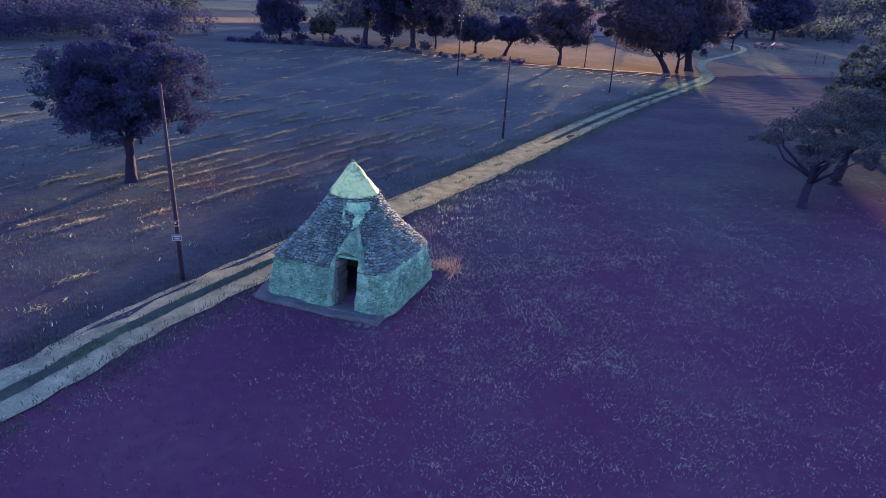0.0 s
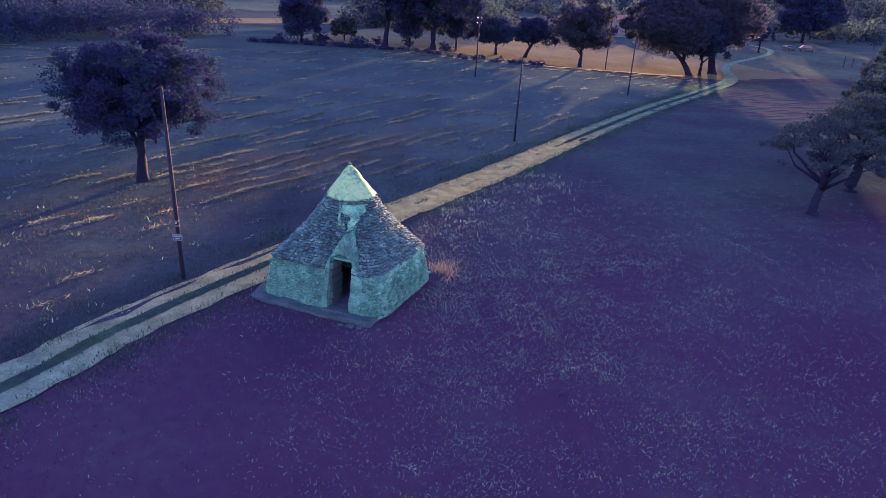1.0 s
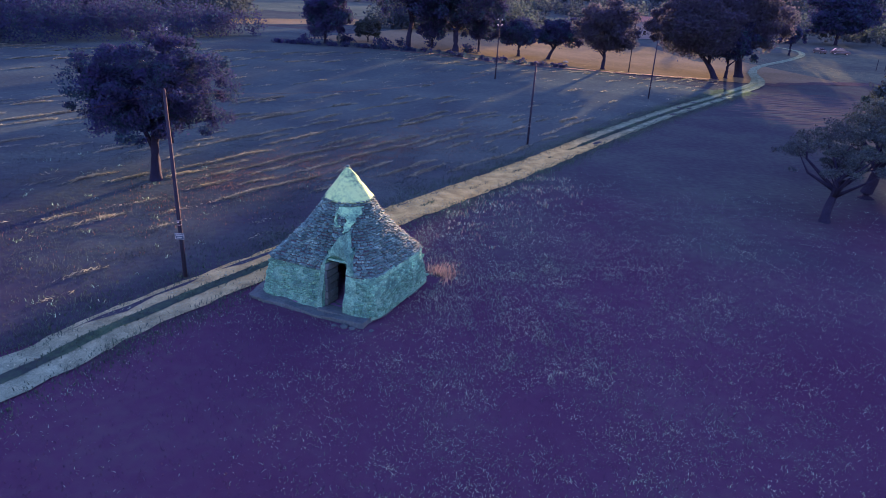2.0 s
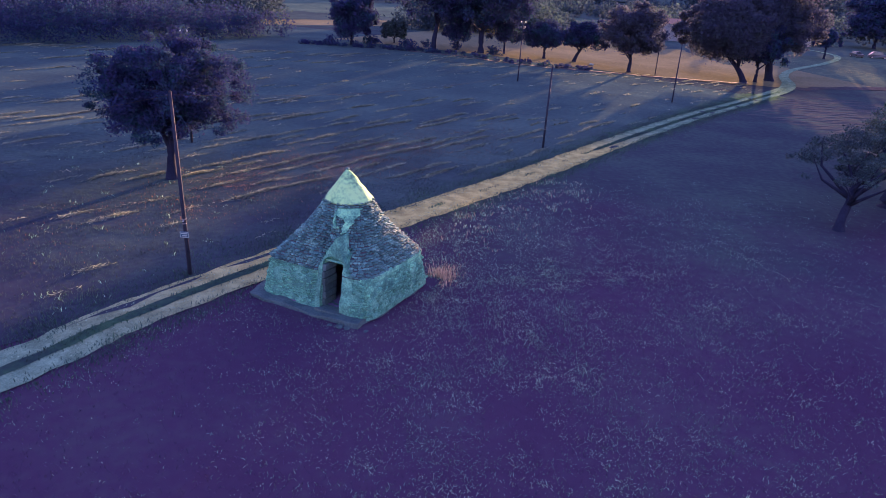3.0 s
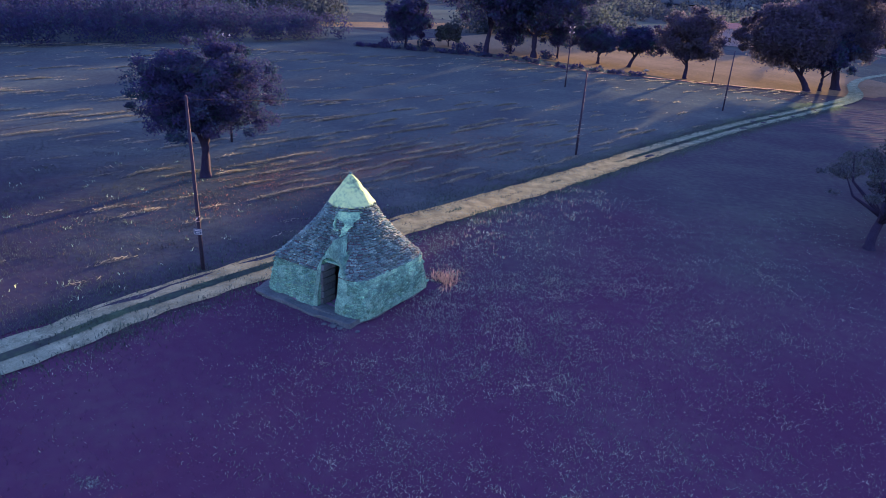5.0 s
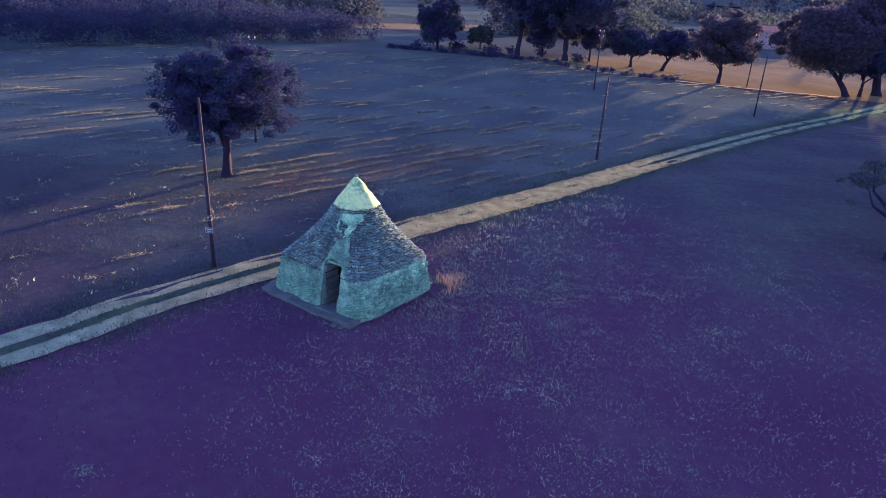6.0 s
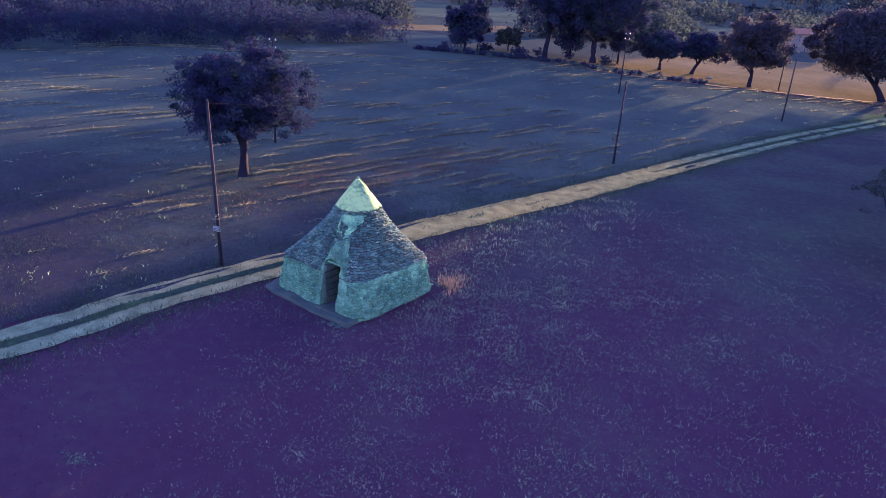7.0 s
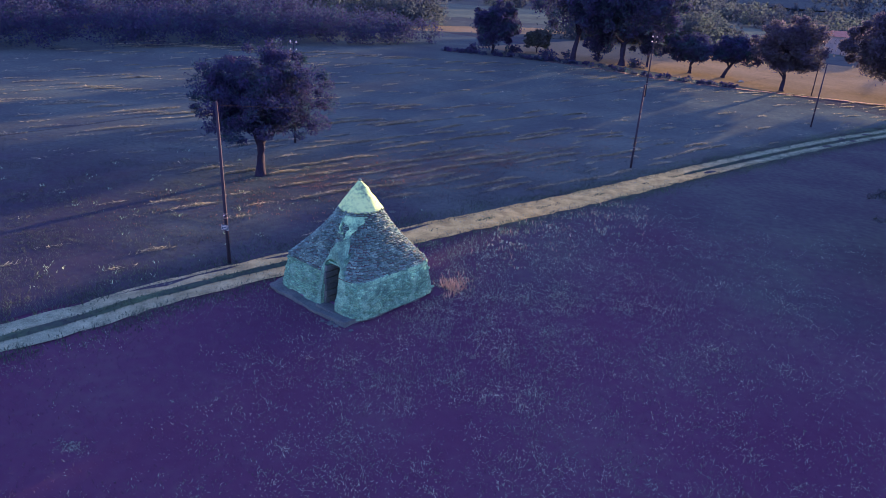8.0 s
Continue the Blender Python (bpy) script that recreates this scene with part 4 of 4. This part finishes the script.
post(84.5, 163.5, 2.6, "weathered wooden post beyond the lane")
post(86.5, 163.8, 2.2, "weathered wooden post beyond the lane")
post(124.8, 227.6, 5.0, "tall thin post in the far pasture")

# low dry-stone wall along the far field edge
q, d, s = spline([(-16, 116.5), (2, 112.6), (20.5, 118.0), (36.3, 124.3), (40.5, 127)], 0.45)
bm = bmesh.new()
rr = random.Random(12)
for (px, py), (dx, dy) in zip(q, d):
    for lv in range(1):
        hh = rr.uniform(0.12, 0.20)
        z = float(height(px, py)) + lv * 0.18
        m = Matrix.Translation((px + rr.uniform(-0.08, 0.08), py + rr.uniform(-0.08, 0.08), z + hh / 2 - 0.05)) @ Matrix.Rotation(math.atan2(dy, dx) + rr.uniform(-0.15, 0.15), 4, "Z") @ Matrix.Diagonal((rr.uniform(0.4, 0.56), 0.5 - 0.12 * lv, hh, 1))
        bmesh.ops.create_cube(bm, size=1.0, matrix=m)
me = bpy.data.meshes.new("field_wall")
bm.to_mesh(me)
bm.free()
me.materials.append(M_ROOF_CORE)
tagged(new("field_wall", me), "low dry-stone wall along the field edge", "stone wall", kind="stuff")

# ---- grass, weeds and cut straw ----
rng = np.random.default_rng(77)
road_q, road_d, road_s = spline(ROAD[:14], 0.5)


def road_offset(x, y):
    """Distance to the left (plus) or right (minus) of the track's middle line."""
    best = np.full(len(x), 1e9)
    off = np.zeros(len(x))
    for i in range(0, len(road_q), 4):
        px, py = x - road_q[i, 0], y - road_q[i, 1]
        dist = px * px + py * py
        near = dist < best
        best = np.where(near, dist, best)
        off = np.where(near, px * -road_d[i, 1] + py * road_d[i, 0], off)
    return off


def clear_of_hut(x, y, grow=0.0):
    a = radians(21)
    dx, dy = x + 3.16, y - 26.64
    lx, ly = dx * math.cos(a) - dy * math.sin(a), dx * math.sin(a) + dy * math.cos(a)
    return (np.abs(lx) > 2.98 + grow) | (np.abs(ly) > 2.92 + grow)


def scatter(n, x0, x1, y0, y1, keep):
    x, y = rng.uniform(x0, x1, n), rng.uniform(y0, y1, n)
    k = keep(x, y)
    return x[k], y[k]


def on_land(x, y):
    return height(x, y) + 0.025 * soft_noise(x, y, 1.6) * (y < 140)


def pasture(x, y):
    """Where weeds stand: thin in the bare corner before the hut, thickest beside it, thinning out over the pasture."""
    o = road_offset(x, y)
    bare = np.clip((x + 5.5 + 0.25 * (y - 14)) / 7, 0.06, 1)
    edge = np.exp(-((o + 2.2) / 1.0) ** 2)
    thin = np.clip((50 - y) / 18, 0, 1) * np.maximum(bare, 0.8 * edge) * (0.42 + 0.30 * soft_noise(x, y, 2.6, 1.0) + 0.30 * soft_noise(x, y, 0.7, 3.0)) * (0.55 + 0.85 * np.exp(-((x - 3) / 5) ** 2 - ((y - 27) / 8) ** 2)) * (1 - 0.75 * np.clip((x - 8) / 14, 0, 1) * np.clip((y - 14) / 10, 0, 1))
    return (o < -1.45) & clear_of_hut(x, y) & (rng.random(len(x)) < thin)


def clumps(x, y, per, spread):
    """Several places round each of the given ones."""
    n = rng.integers(per // 2, per * 3 // 2, len(x))
    s = np.repeat(spread * rng.uniform(0.4, 1.5, len(x)), n)
    return np.repeat(x, n) + rng.normal(0, 1, n.sum()) * s, np.repeat(y, n) + rng.normal(0, 1, n.sum()) * s


x, y = clumps(*scatter(190000, -14, 36, 4, 50, pasture), 4, 0.16)
tagged(new("pasture_weeds", blades(rng, x, y, on_land(x, y), 0.062, 0.0078, M_GRASS, "pasture_weeds", 1.6, 0.35)), "sparse tufts of dry weeds over dark pasture", "weeds", kind="stuff")
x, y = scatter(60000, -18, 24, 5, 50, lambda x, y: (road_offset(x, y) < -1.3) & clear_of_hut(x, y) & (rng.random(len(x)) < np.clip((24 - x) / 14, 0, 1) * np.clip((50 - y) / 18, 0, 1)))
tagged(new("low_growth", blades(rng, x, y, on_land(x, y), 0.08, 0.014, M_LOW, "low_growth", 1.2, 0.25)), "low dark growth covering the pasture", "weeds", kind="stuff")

# low stubble ridges beside the lane
mv, mf, k0 = [], [], 0
for r in range(30):
    s = np.arange(-20, 20, 0.5)
    p = np.array((46, 92)) + s[:, None] * (0.93, 0.36) + (r - 12) * 1.25 * np.array((-0.36, 0.93)) + (0.25 * soft_noise(s, s * 0 + r, 4.0, r))[:, None] * (-0.36, 0.93)
    bulk = np.clip(0.6 + 0.7 * soft_noise(s, s * 0 + 3.0 * r, 2.2, r * 1.3), 0, 1.2) * np.clip((20 - np.abs(s)) / 6, 0, 1)
    v = np.concatenate([np.column_stack([p + np.array((-0.36, 0.93)) * o, height(p[:, 0], p[:, 1]) - 0.03 + 0.11 * u * bulk]) for o, u in ((-0.4, 0), (-0.12, 0.9), (0.12, 1), (0.4, 0))])
    m = len(s)
    i = np.concatenate([np.arange(m - 1) + m * c for c in range(3)])
    f = np.stack([i, i + 1, i + 1 + m, i + m], 1)
    ok = (road_offset(v[:, 0], v[:, 1]) < -3) & (np.hypot(v[:, 0] - 47, v[:, 1] - 128) > 9)
    mv.append(v), mf.append(f[ok[f].all(1)] + k0)
    k0 += len(v)
tagged(new("stubble_row", mesh_np("stubble_row", np.concatenate(mv), np.concatenate(mf), M_PLOUGH, True)), "low ridges of brown stubble beside the lane", "stubble", kind="stuff")

x, y = -5.4 + rng.normal(0, 0.34, 260), 12.7 + rng.normal(0, 0.16, 260)
tagged(new("grass_patch", blades(rng, x, y, on_land(x, y), 0.035, 0.009, M_GRASS, "grass_patch", 1.6, 0.5)), "small patch of short grass on bare soil", "grass", kind="stuff")

# verges and the strip between the ruts
n = 60000
i = rng.integers(0, len(road_q), n)
side = np.where(rng.random(n) < 0.62, 1, -1)
o = side * (1.10 + np.abs(rng.normal(0, 0.6, n)) * np.where(side > 0, 1.5, 1.0))
x, y = road_q[i, 0] - road_d[i, 1] * o + rng.normal(0, 0.2, n), road_q[i, 1] + road_d[i, 0] * o + rng.normal(0, 0.2, n)
k = clear_of_hut(x, y) & (y > -5) & (y < 112)
tagged(new("verge_grass", blades(rng, x[k], y[k], on_land(x[k], y[k]), 0.12, 0.015, M_VERGE, "verge_grass", 1.2)), "taller grass along both sides of the track", "grass", kind="stuff")
n = 16000
i = rng.integers(0, len(road_q), n)
worn = (road_q[i, 1] > 32) & (road_q[i, 1] < 58)
o = rng.normal(-0.03, 0.16, n) * np.where(worn, 0.6, median_width(road_q[i]))
keep = (soft_noise(road_q[i, 0], road_q[i, 1], 1.5, 5.0) > np.where(worn, 0.30, -0.9)) & (rng.random(n) < np.where(worn, 0.3, 1))
u = rng.uniform(-0.3, 0.3, n)
x, y = (road_q[i, 0] - road_d[i, 1] * o + road_d[i, 0] * u)[keep], (road_q[i, 1] + road_d[i, 0] * o + road_d[i, 1] * u)[keep]
tagged(new("median_grass", blades(rng, x, y, on_land(x, y) + 0.04, 0.10, 0.018, M_VERGE, "median_grass", 0.8)), "short grass between the wheel ruts", "grass", kind="stuff")

# loose pebbles on the ruts
n = 7000
i = rng.integers(0, len(road_q), n)
o = np.where(rng.random(n) < 0.5, 0.68, -0.70) + rng.normal(0, 0.24, n)
u = rng.uniform(-0.3, 0.3, n)
x, y = road_q[i, 0] - road_d[i, 1] * o + road_d[i, 0] * u, road_q[i, 1] + road_d[i, 0] * o + road_d[i, 1] * u
k = (y > -2) & (y < 55)
c = np.column_stack([x, y, height(x, y) + 0.03])[k]
size = rng.uniform(0.012, 0.038, len(c))[:, None, None]
star = np.array(((1, 0, 0), (0, 1, 0), (-1, 0, 0), (0, -1, 0), (0.15, 0.1, 0.7)))[None] * rng.uniform(0.6, 1.3, (len(c), 5, 3))
v = (c[:, None, :] + star * size).reshape(-1, 3)
f = (np.arange(len(c))[:, None, None] * 5 + np.array(((0, 1, 4), (1, 2, 4), (2, 3, 4), (3, 0, 4)))[None]).reshape(-1, 3)
tagged(new("pebbles", mesh_np("pebbles", v, f, M_PEBBLE)), "loose pale pebbles on the track", "pebbles", kind="stuff")

# tall dry weeds at the back corner of the hut
n = 520
x, y = 0.66 + rng.normal(0, 0.32, n), 28.7 + rng.normal(0, 0.5, n)
k = clear_of_hut(x, y, 0.1) & (road_offset(x, y) < -1.5)
tagged(new("tall_weeds", blades(rng, x[k], y[k], on_land(x[k], y[k]), 0.23, 0.011, M_SUN_WEEDS, "tall_weeds", 1.1)), "tall dry weeds tinted warm for the low sun", "weeds", kind="stuff")

n = 4200
x, y = rng.uniform(0.2, 9, n), rng.uniform(24, 47, n)
o = road_offset(x, y)
k = clear_of_hut(x, y, 0.1) & (o < -1.5) & (o > -7) & (rng.random(n) < np.exp((o + 1.5) / 3.0) * (0.5 + 0.6 * soft_noise(x, y, 1.1, 8.0)))
x, y = clumps(x[k], y[k], 5, 0.07)
tagged(new("tall_weeds", blades(rng, x, y, on_land(x, y), 0.125, 0.009, M_GRASS, "tall_weeds", 1.0)), "pale seeding weeds beside the track", "weeds", kind="stuff")
k = rng.random(len(x)) < 0.3
x, y = x[k] + rng.normal(0, 0.1, k.sum()), y[k] + rng.normal(0, 0.1, k.sum())
tagged(new("tall_weeds", blades(rng, x, y, on_land(x, y), 0.19, 0.009, M_SUN_WEEDS, "tall_weeds", 1.0)), "dry stalks tinted warm as sunlit weed tips", "weeds", kind="stuff")

# stubble and rows of cut hay
x, y = scatter(120000, -75, 45, 40, 120, lambda x, y: (road_offset(x, y) > 1.9) & (rng.random(len(x)) < (0.55 + 0.4 * soft_noise(x, y, 3.0, 9.0)) * np.clip((y - 40) / 30, 0, 1)))
tagged(new("stubble", blades(rng, x, y, on_land(x, y), 0.07, 0.035, M_STUBBLE, "stubble", 0.9, 0.35)), "short mown stubble", "stubble", kind="stuff")
x, y = scatter(560000, -60, 6, 8, 66, lambda x, y: (road_offset(x, y) > 1.7) & (x > -1.4 * y - 4) & (rng.random(len(x)) < (0.6 + 0.3 * soft_noise(x * 0.861 - y * 0.508, x * 0.508 + y * 0.861, 1.0, 4.0) + 0.35 * soft_noise(x, y, 3.0, 5.0)) * np.clip((66 - np.hypot(x, y)) / 30, 0, 1)))
tagged(new("mown_grass", blades(rng, x, y, on_land(x, y) + 0.03, 0.085, 0.012, M_FGRASS, "mown_grass", 1.0, 0.15)), "short dark mown grass in faint rows", "grass", kind="stuff")
ROW_DIR = np.array((0.508, 0.861))
ROW_LEFT = np.array((-0.861, 0.508))
def hay_here(s, r):
    """How much cut hay lies at a place along a row."""
    return 0.85 * soft_noise(s, s * 0 + 11.0 * r, 2.3, r * 1.7) + 1.1 * soft_noise(s, s * 0 + 2.0 * r, 7.0, r * 0.9) - 0.02 + 0.9 * np.exp(-((s - 22) / 13) ** 2 - ((r - 5.5) / 3.2) ** 2)


def row_place(s, o, r):
    return np.array((-10.7, 21.7)) + s[..., None] * ROW_DIR + (3.6 + 1.45 * r + 0.4 * soft_noise(s, s * 0 + r * 3.0, 5.0, r * 0.4) + 0.12 * soft_noise(s, s * 0 + r * 5.0, 1.3, r * 0.8) + o)[..., None] * ROW_LEFT


def on_field(p):
    x, y = p[:, 0], p[:, 1]
    return (road_offset(x, y) > 2.4) & (np.hypot(x + 17.75, y - 40.1) > 0.7) & (y < 115 + 0.25 * x) & (x > -80)


mv, mf, sp, sd, sz, k0 = [], [], [], [], [], 0
for r in range(76):
    s = np.arange(-25, 125, 0.5)
    bulk = np.clip(hay_here(s, r), 0, 1.1)
    cols = np.array((-0.24, -0.11, 0.02, 0.14, 0.27))
    p = row_place(np.repeat(s, 5), np.tile(cols, len(s)), r)
    z = height(p[:, 0], p[:, 1]) - 0.04 + np.repeat(bulk, 5) * np.tile((0, 0.75, 1, 0.7, 0), len(s)) * np.repeat(0.13 - 0.05 * np.clip((s - 35) / 25, 0, 1), 5) * (0.8 + 0.3 * soft_noise(p[:, 0], p[:, 1], 0.12, r))
    ok = on_field(p)
    i = (np.arange(len(s) - 1)[:, None] * 5 + np.arange(4)[None, :]).ravel()
    f = np.stack([i, i + 5, i + 6, i + 1], 1)
    f = f[ok[f].all(1) & (np.repeat(bulk[:-1] + bulk[1:], 4) > 0.05)]
    mv.append(np.column_stack([p, z])), mf.append(f + k0)
    k0 += len(p)
    n = 15000
    s = rng.uniform(-25, 125, n)
    bulk = hay_here(s, r)
    keep = bulk > rng.uniform(0.1, 0.95, n) + (1.1 * np.clip((13 - s) / 14, 0, 1) + 1.5 * np.clip((s - 42) / 35, 0, 1) + 0.4 * np.clip((r - 8) / 6, 0, 1) * np.clip((40 - s) / 15, 0, 1)) * rng.random(n)
    s, bulk = s[keep], np.clip(bulk[keep], 0, 1.1)
    o = rng.normal(0.02, 0.12, len(s))
    p = row_place(s, o, r)
    z = height(p[:, 0], p[:, 1]) + 0.01 + (0.14 - 0.05 * np.clip((s - 35) / 25, 0, 1)) * bulk * np.exp(-(o / 0.22) ** 2) * rng.uniform(0.7, 1.15, len(s))
    ok = on_field(p)
    sp.append(p[ok]), sz.append(z[ok])
# reddened dry grass laid where the sun patch belongs
n = 85000
s, r = rng.uniform(0, 52, n), rng.uniform(1, 12, n)
k = rng.random(n) < np.exp(-((s - 24) / 13) ** 2 - ((r - 5.2) / 2.8) ** 2) * (0.65 + 0.6 * soft_noise(s, r * 1.45, 2.0, 3.0))
dry = row_place(s[k], rng.normal(0, 0.5, k.sum()), r[k])
dry = dry[on_field(dry)]
tagged(new("dry_grass", blades(rng, dry[:, 0], dry[:, 1], on_land(dry[:, 0], dry[:, 1]) + 0.03, 0.085, 0.014, M_DRY, "dry_grass", 1.0, 0.15)), "dry grass between the hay rows, reddened for low sun", "grass", kind="stuff")
tagged(new("hay_row", mesh_np("hay_row", np.concatenate(mv), np.concatenate(mf), M_HAY, True)), "low ridges of raked hay drying on the field", "hay", kind="stuff")
p, z = np.concatenate(sp), np.concatenate(sz)
n = len(p)
a = math.atan2(ROW_DIR[1], ROW_DIR[0]) + rng.normal(0, 0.6, n)
long, wide = rng.uniform(0.06, 0.17, n), rng.uniform(0.008, 0.017, n) * (1 + 1.5 * np.clip((p[:, 1] - 45) / 40, 0, 1))
way = np.column_stack([np.cos(a) * long, np.sin(a) * long, rng.normal(0, 0.4, n) * long])
side = np.column_stack([-np.sin(a) * wide, np.cos(a) * wide, rng.normal(0, 0.5, n) * wide])
c = np.column_stack([p, z])
v = np.stack([c - way - side, c + way - side * 0.6, c + way + side * 0.6, c - way + side], 1).reshape(-1, 3)
tagged(new("cut_hay", mesh_np("cut_hay", v, np.arange(4 * n).reshape(-1, 4), M_STRAW)), "rows of cut hay left to dry on the field", "hay", kind="stuff")
x, y = clumps(*scatter(130, -40, -4, 12, 45, lambda x, y: (road_offset(x, y) > 2.0) & (road_offset(x, y) < 26)), 9, 0.14)
tagged(new("field_weeds", blades(rng, x, y, on_land(x, y), 0.16, 0.016, M_GRASS, "field_weeds", 1.0, 0.2)), "scattered pale weeds near the track", "weeds", kind="stuff")


# ---- stones of the hut ----
def slab(name, w, d, h, mat, seed):
    """A rough little block, about its middle; d runs outward."""
    r = random.Random(seed)
    bm = bmesh.new()
    box(bm, -w / 2, w / 2, -d / 2, d / 2, -h / 2, h / 2)
    for v in bm.verts:
        v.co += Vector((r.uniform(-1, 1) * w, r.uniform(-1, 1) * d, r.uniform(-1, 1) * h)) * 0.13
    bmesh.ops.bevel(bm, geom=list(bm.edges), offset=min(w, h, d) * 0.2, segments=1, affect="EDGES")
    me = bpy.data.meshes.new(name)
    bm.to_mesh(me)
    bm.free()
    me.materials.append(mat)
    return me


class Heap:
    """Collects blocks: the first ones become objects, the rest one joined mesh."""
    def __init__(self, name, kinds, parent, limit, label):
        self.name, self.kinds, self.parent, self.limit, self.label = name, kinds, parent, limit, label
        self.count, self.v, self.f = 0, [], []
        self.data = []
        for me in kinds:
            co = np.array([v.co for v in me.vertices])
            self.data.append((co, [tuple(p.vertices) for p in me.polygons]))
        self.base = 0

    def put(self, m, kind, single):
        if single and self.count < self.limit:
            ob = new(self.name, self.kinds[kind])
            ob.parent, ob.matrix_basis = self.parent, m
            self.count += 1
        else:
            co, faces = self.data[kind]
            a = np.array(m)
            self.v.append(co @ a[:3, :3].T + a[:3, 3])
            self.f += [tuple(i + self.base for i in f) for f in faces]
            self.base += len(co)

    def close(self):
        if self.v:
            me = bpy.data.meshes.new(self.name)
            me.from_pydata(np.concatenate(self.v).tolist(), [], self.f)
            me.materials.append(self.kinds[0].materials[0])
            tagged(child("roof_course" if self.name == "roof_slab" else "rubble", me, self.parent), self.label, kind="stuff")


rnd = random.Random(4)
kinds = [slab("roof_slab", 1.0, 1.0, 1.0, M_ROOF, k) for k in range(6)]
heap = Heap("roof_slab", kinds, [o for o in hut.children if o.name.startswith("roof")][0], 300, "courses of thin grey roofing stones")
COURSES = 28
for c in range(COURSES):
    z = ZE + 0.05 + (ZC - 0.07 - ZE) * c / (COURSES - 1)
    thick = (ZC - ZE) / COURSES
    a = rnd.uniform(0, 0.2)
    end = a + 2 * math.pi
    while a < end - 0.02:
        p = roof_at(a, z)
        w = rnd.uniform(0.10, 0.23)
        step = w / p.xy.length
        q0 = roof_at(a + step, z)
        mid, run = (p + q0) / 2, (q0 - p)
        a += step
        if BAY[0] < mid.x / 1.05 < BAY[1] - 0.15 and mid.y < 0 and z < 3.0 - abs(mid.x - 0.90) * 1.6:
            continue
        ang = math.atan2(run.y, run.x)
        out = Vector((run.y, -run.x, 0)).normalized()
        mid.z += rnd.uniform(-0.012, 0.012)
        m = Matrix.Translation(mid + out * rnd.uniform(-0.03, 0.045) - out * 0.07) @ Matrix.Rotation(ang, 4, "Z") @ Matrix.Rotation(rnd.uniform(-0.09, 0.09), 4, "Y") @ Matrix.Rotation(rnd.uniform(-0.05, 0.20), 4, "X") @ Matrix.Rotation(rnd.uniform(-0.16, 0.16), 4, "Z") @ Matrix.Diagonal((run.length * rnd.uniform(0.80, 0.95), 0.26, thick * rnd.uniform(0.55, 0.84), 1))
        near = mid.x > 0.5 and mid.y < 0.3
        heap.put(m, rnd.randrange(6), near and c % 2 == 0)
heap.close()

kinds = [slab("stone", 1.0, 1.0, 1.0, M_WALL, 20 + k) for k in range(6)]
for side, wall in ((0, walls[0]), (0, walls[1]), (1, walls[2]), (2, walls[3]), (3, walls[4])):
    heap = Heap("stone", kinds, wall, 170 if side < 2 else 0, "rough lime-washed rubble courses")
    x0, x1 = (-BASE, BAY[0]) if wall is walls[0] else (BAY[1], BASE) if wall is walls[1] else (-BASE, BASE)
    z = Z0 - 0.02
    while z < ZE - 0.06:
        hgt = min(rnd.uniform(0.09, 0.15), ZE - z)
        x = max(x0, -face_y(z)) - rnd.uniform(0, 0.1)
        b = min(x1, face_y(z))
        while x < b - 0.05:
            w = min(rnd.uniform(0.08, 0.27), b - x)
            tall = hgt * rnd.uniform(0.7, 1.25)
            zz = min(z + hgt / 2 + rnd.uniform(-0.04, 0.04), ZE - tall / 2)
            f = face_y(zz)
            if rnd.random() < 0.86:
                flat = Matrix.Rotation(side * math.pi / 2, 3, "Z") @ Vector((x + w / 2, -f + 0.062 + rnd.uniform(-0.034, 0.02), zz))
                turned = math.atan2(math.copysign(abs(flat.y) ** (ROUND - 1), flat.y), math.copysign(abs(flat.x) ** (ROUND - 1), flat.x)) + math.pi / 2
                m = Matrix.Translation(settle(flat)) @ Matrix.Rotation(turned, 4, "Z") @ Matrix.Rotation(-0.17 + rnd.uniform(-0.1, 0.1), 4, "X") @ Matrix.Rotation(rnd.uniform(-0.22, 0.22), 4, "Y") @ Matrix.Diagonal((w * 1.02, 0.16, tall * 0.9, 1))
                heap.put(m, rnd.randrange(6), True)
            x += w
        z += hgt
    heap.close()

# tall stalks of the far meadows
mx, my = [], []
for points, half, n in (([(-22, 158), (5, 149), (30, 153), (70, 175)], 29, 9000), ([(-66, 160), (-45, 172), (-30, 190)], 8, 2500)):
    q, d, s = spline(points, 1.0)
    k = rng.integers(0, len(q), n)
    o = rng.uniform(-half, half, n)
    mx.append(q[k, 0] - d[k, 1] * o + rng.uniform(-0.8, 0.8, n)), my.append(q[k, 1] + d[k, 0] * o + rng.uniform(-0.8, 0.8, n))
x, y = np.concatenate(mx), np.concatenate(my)
tagged(new("meadow_grass", blades(rng, x, y, on_land(x, y) + 0.05, 0.05, 0.05, M_TALL, "meadow_grass", 0.8)), "dry meadow stalks lit by the low sun", "grass", kind="stuff")
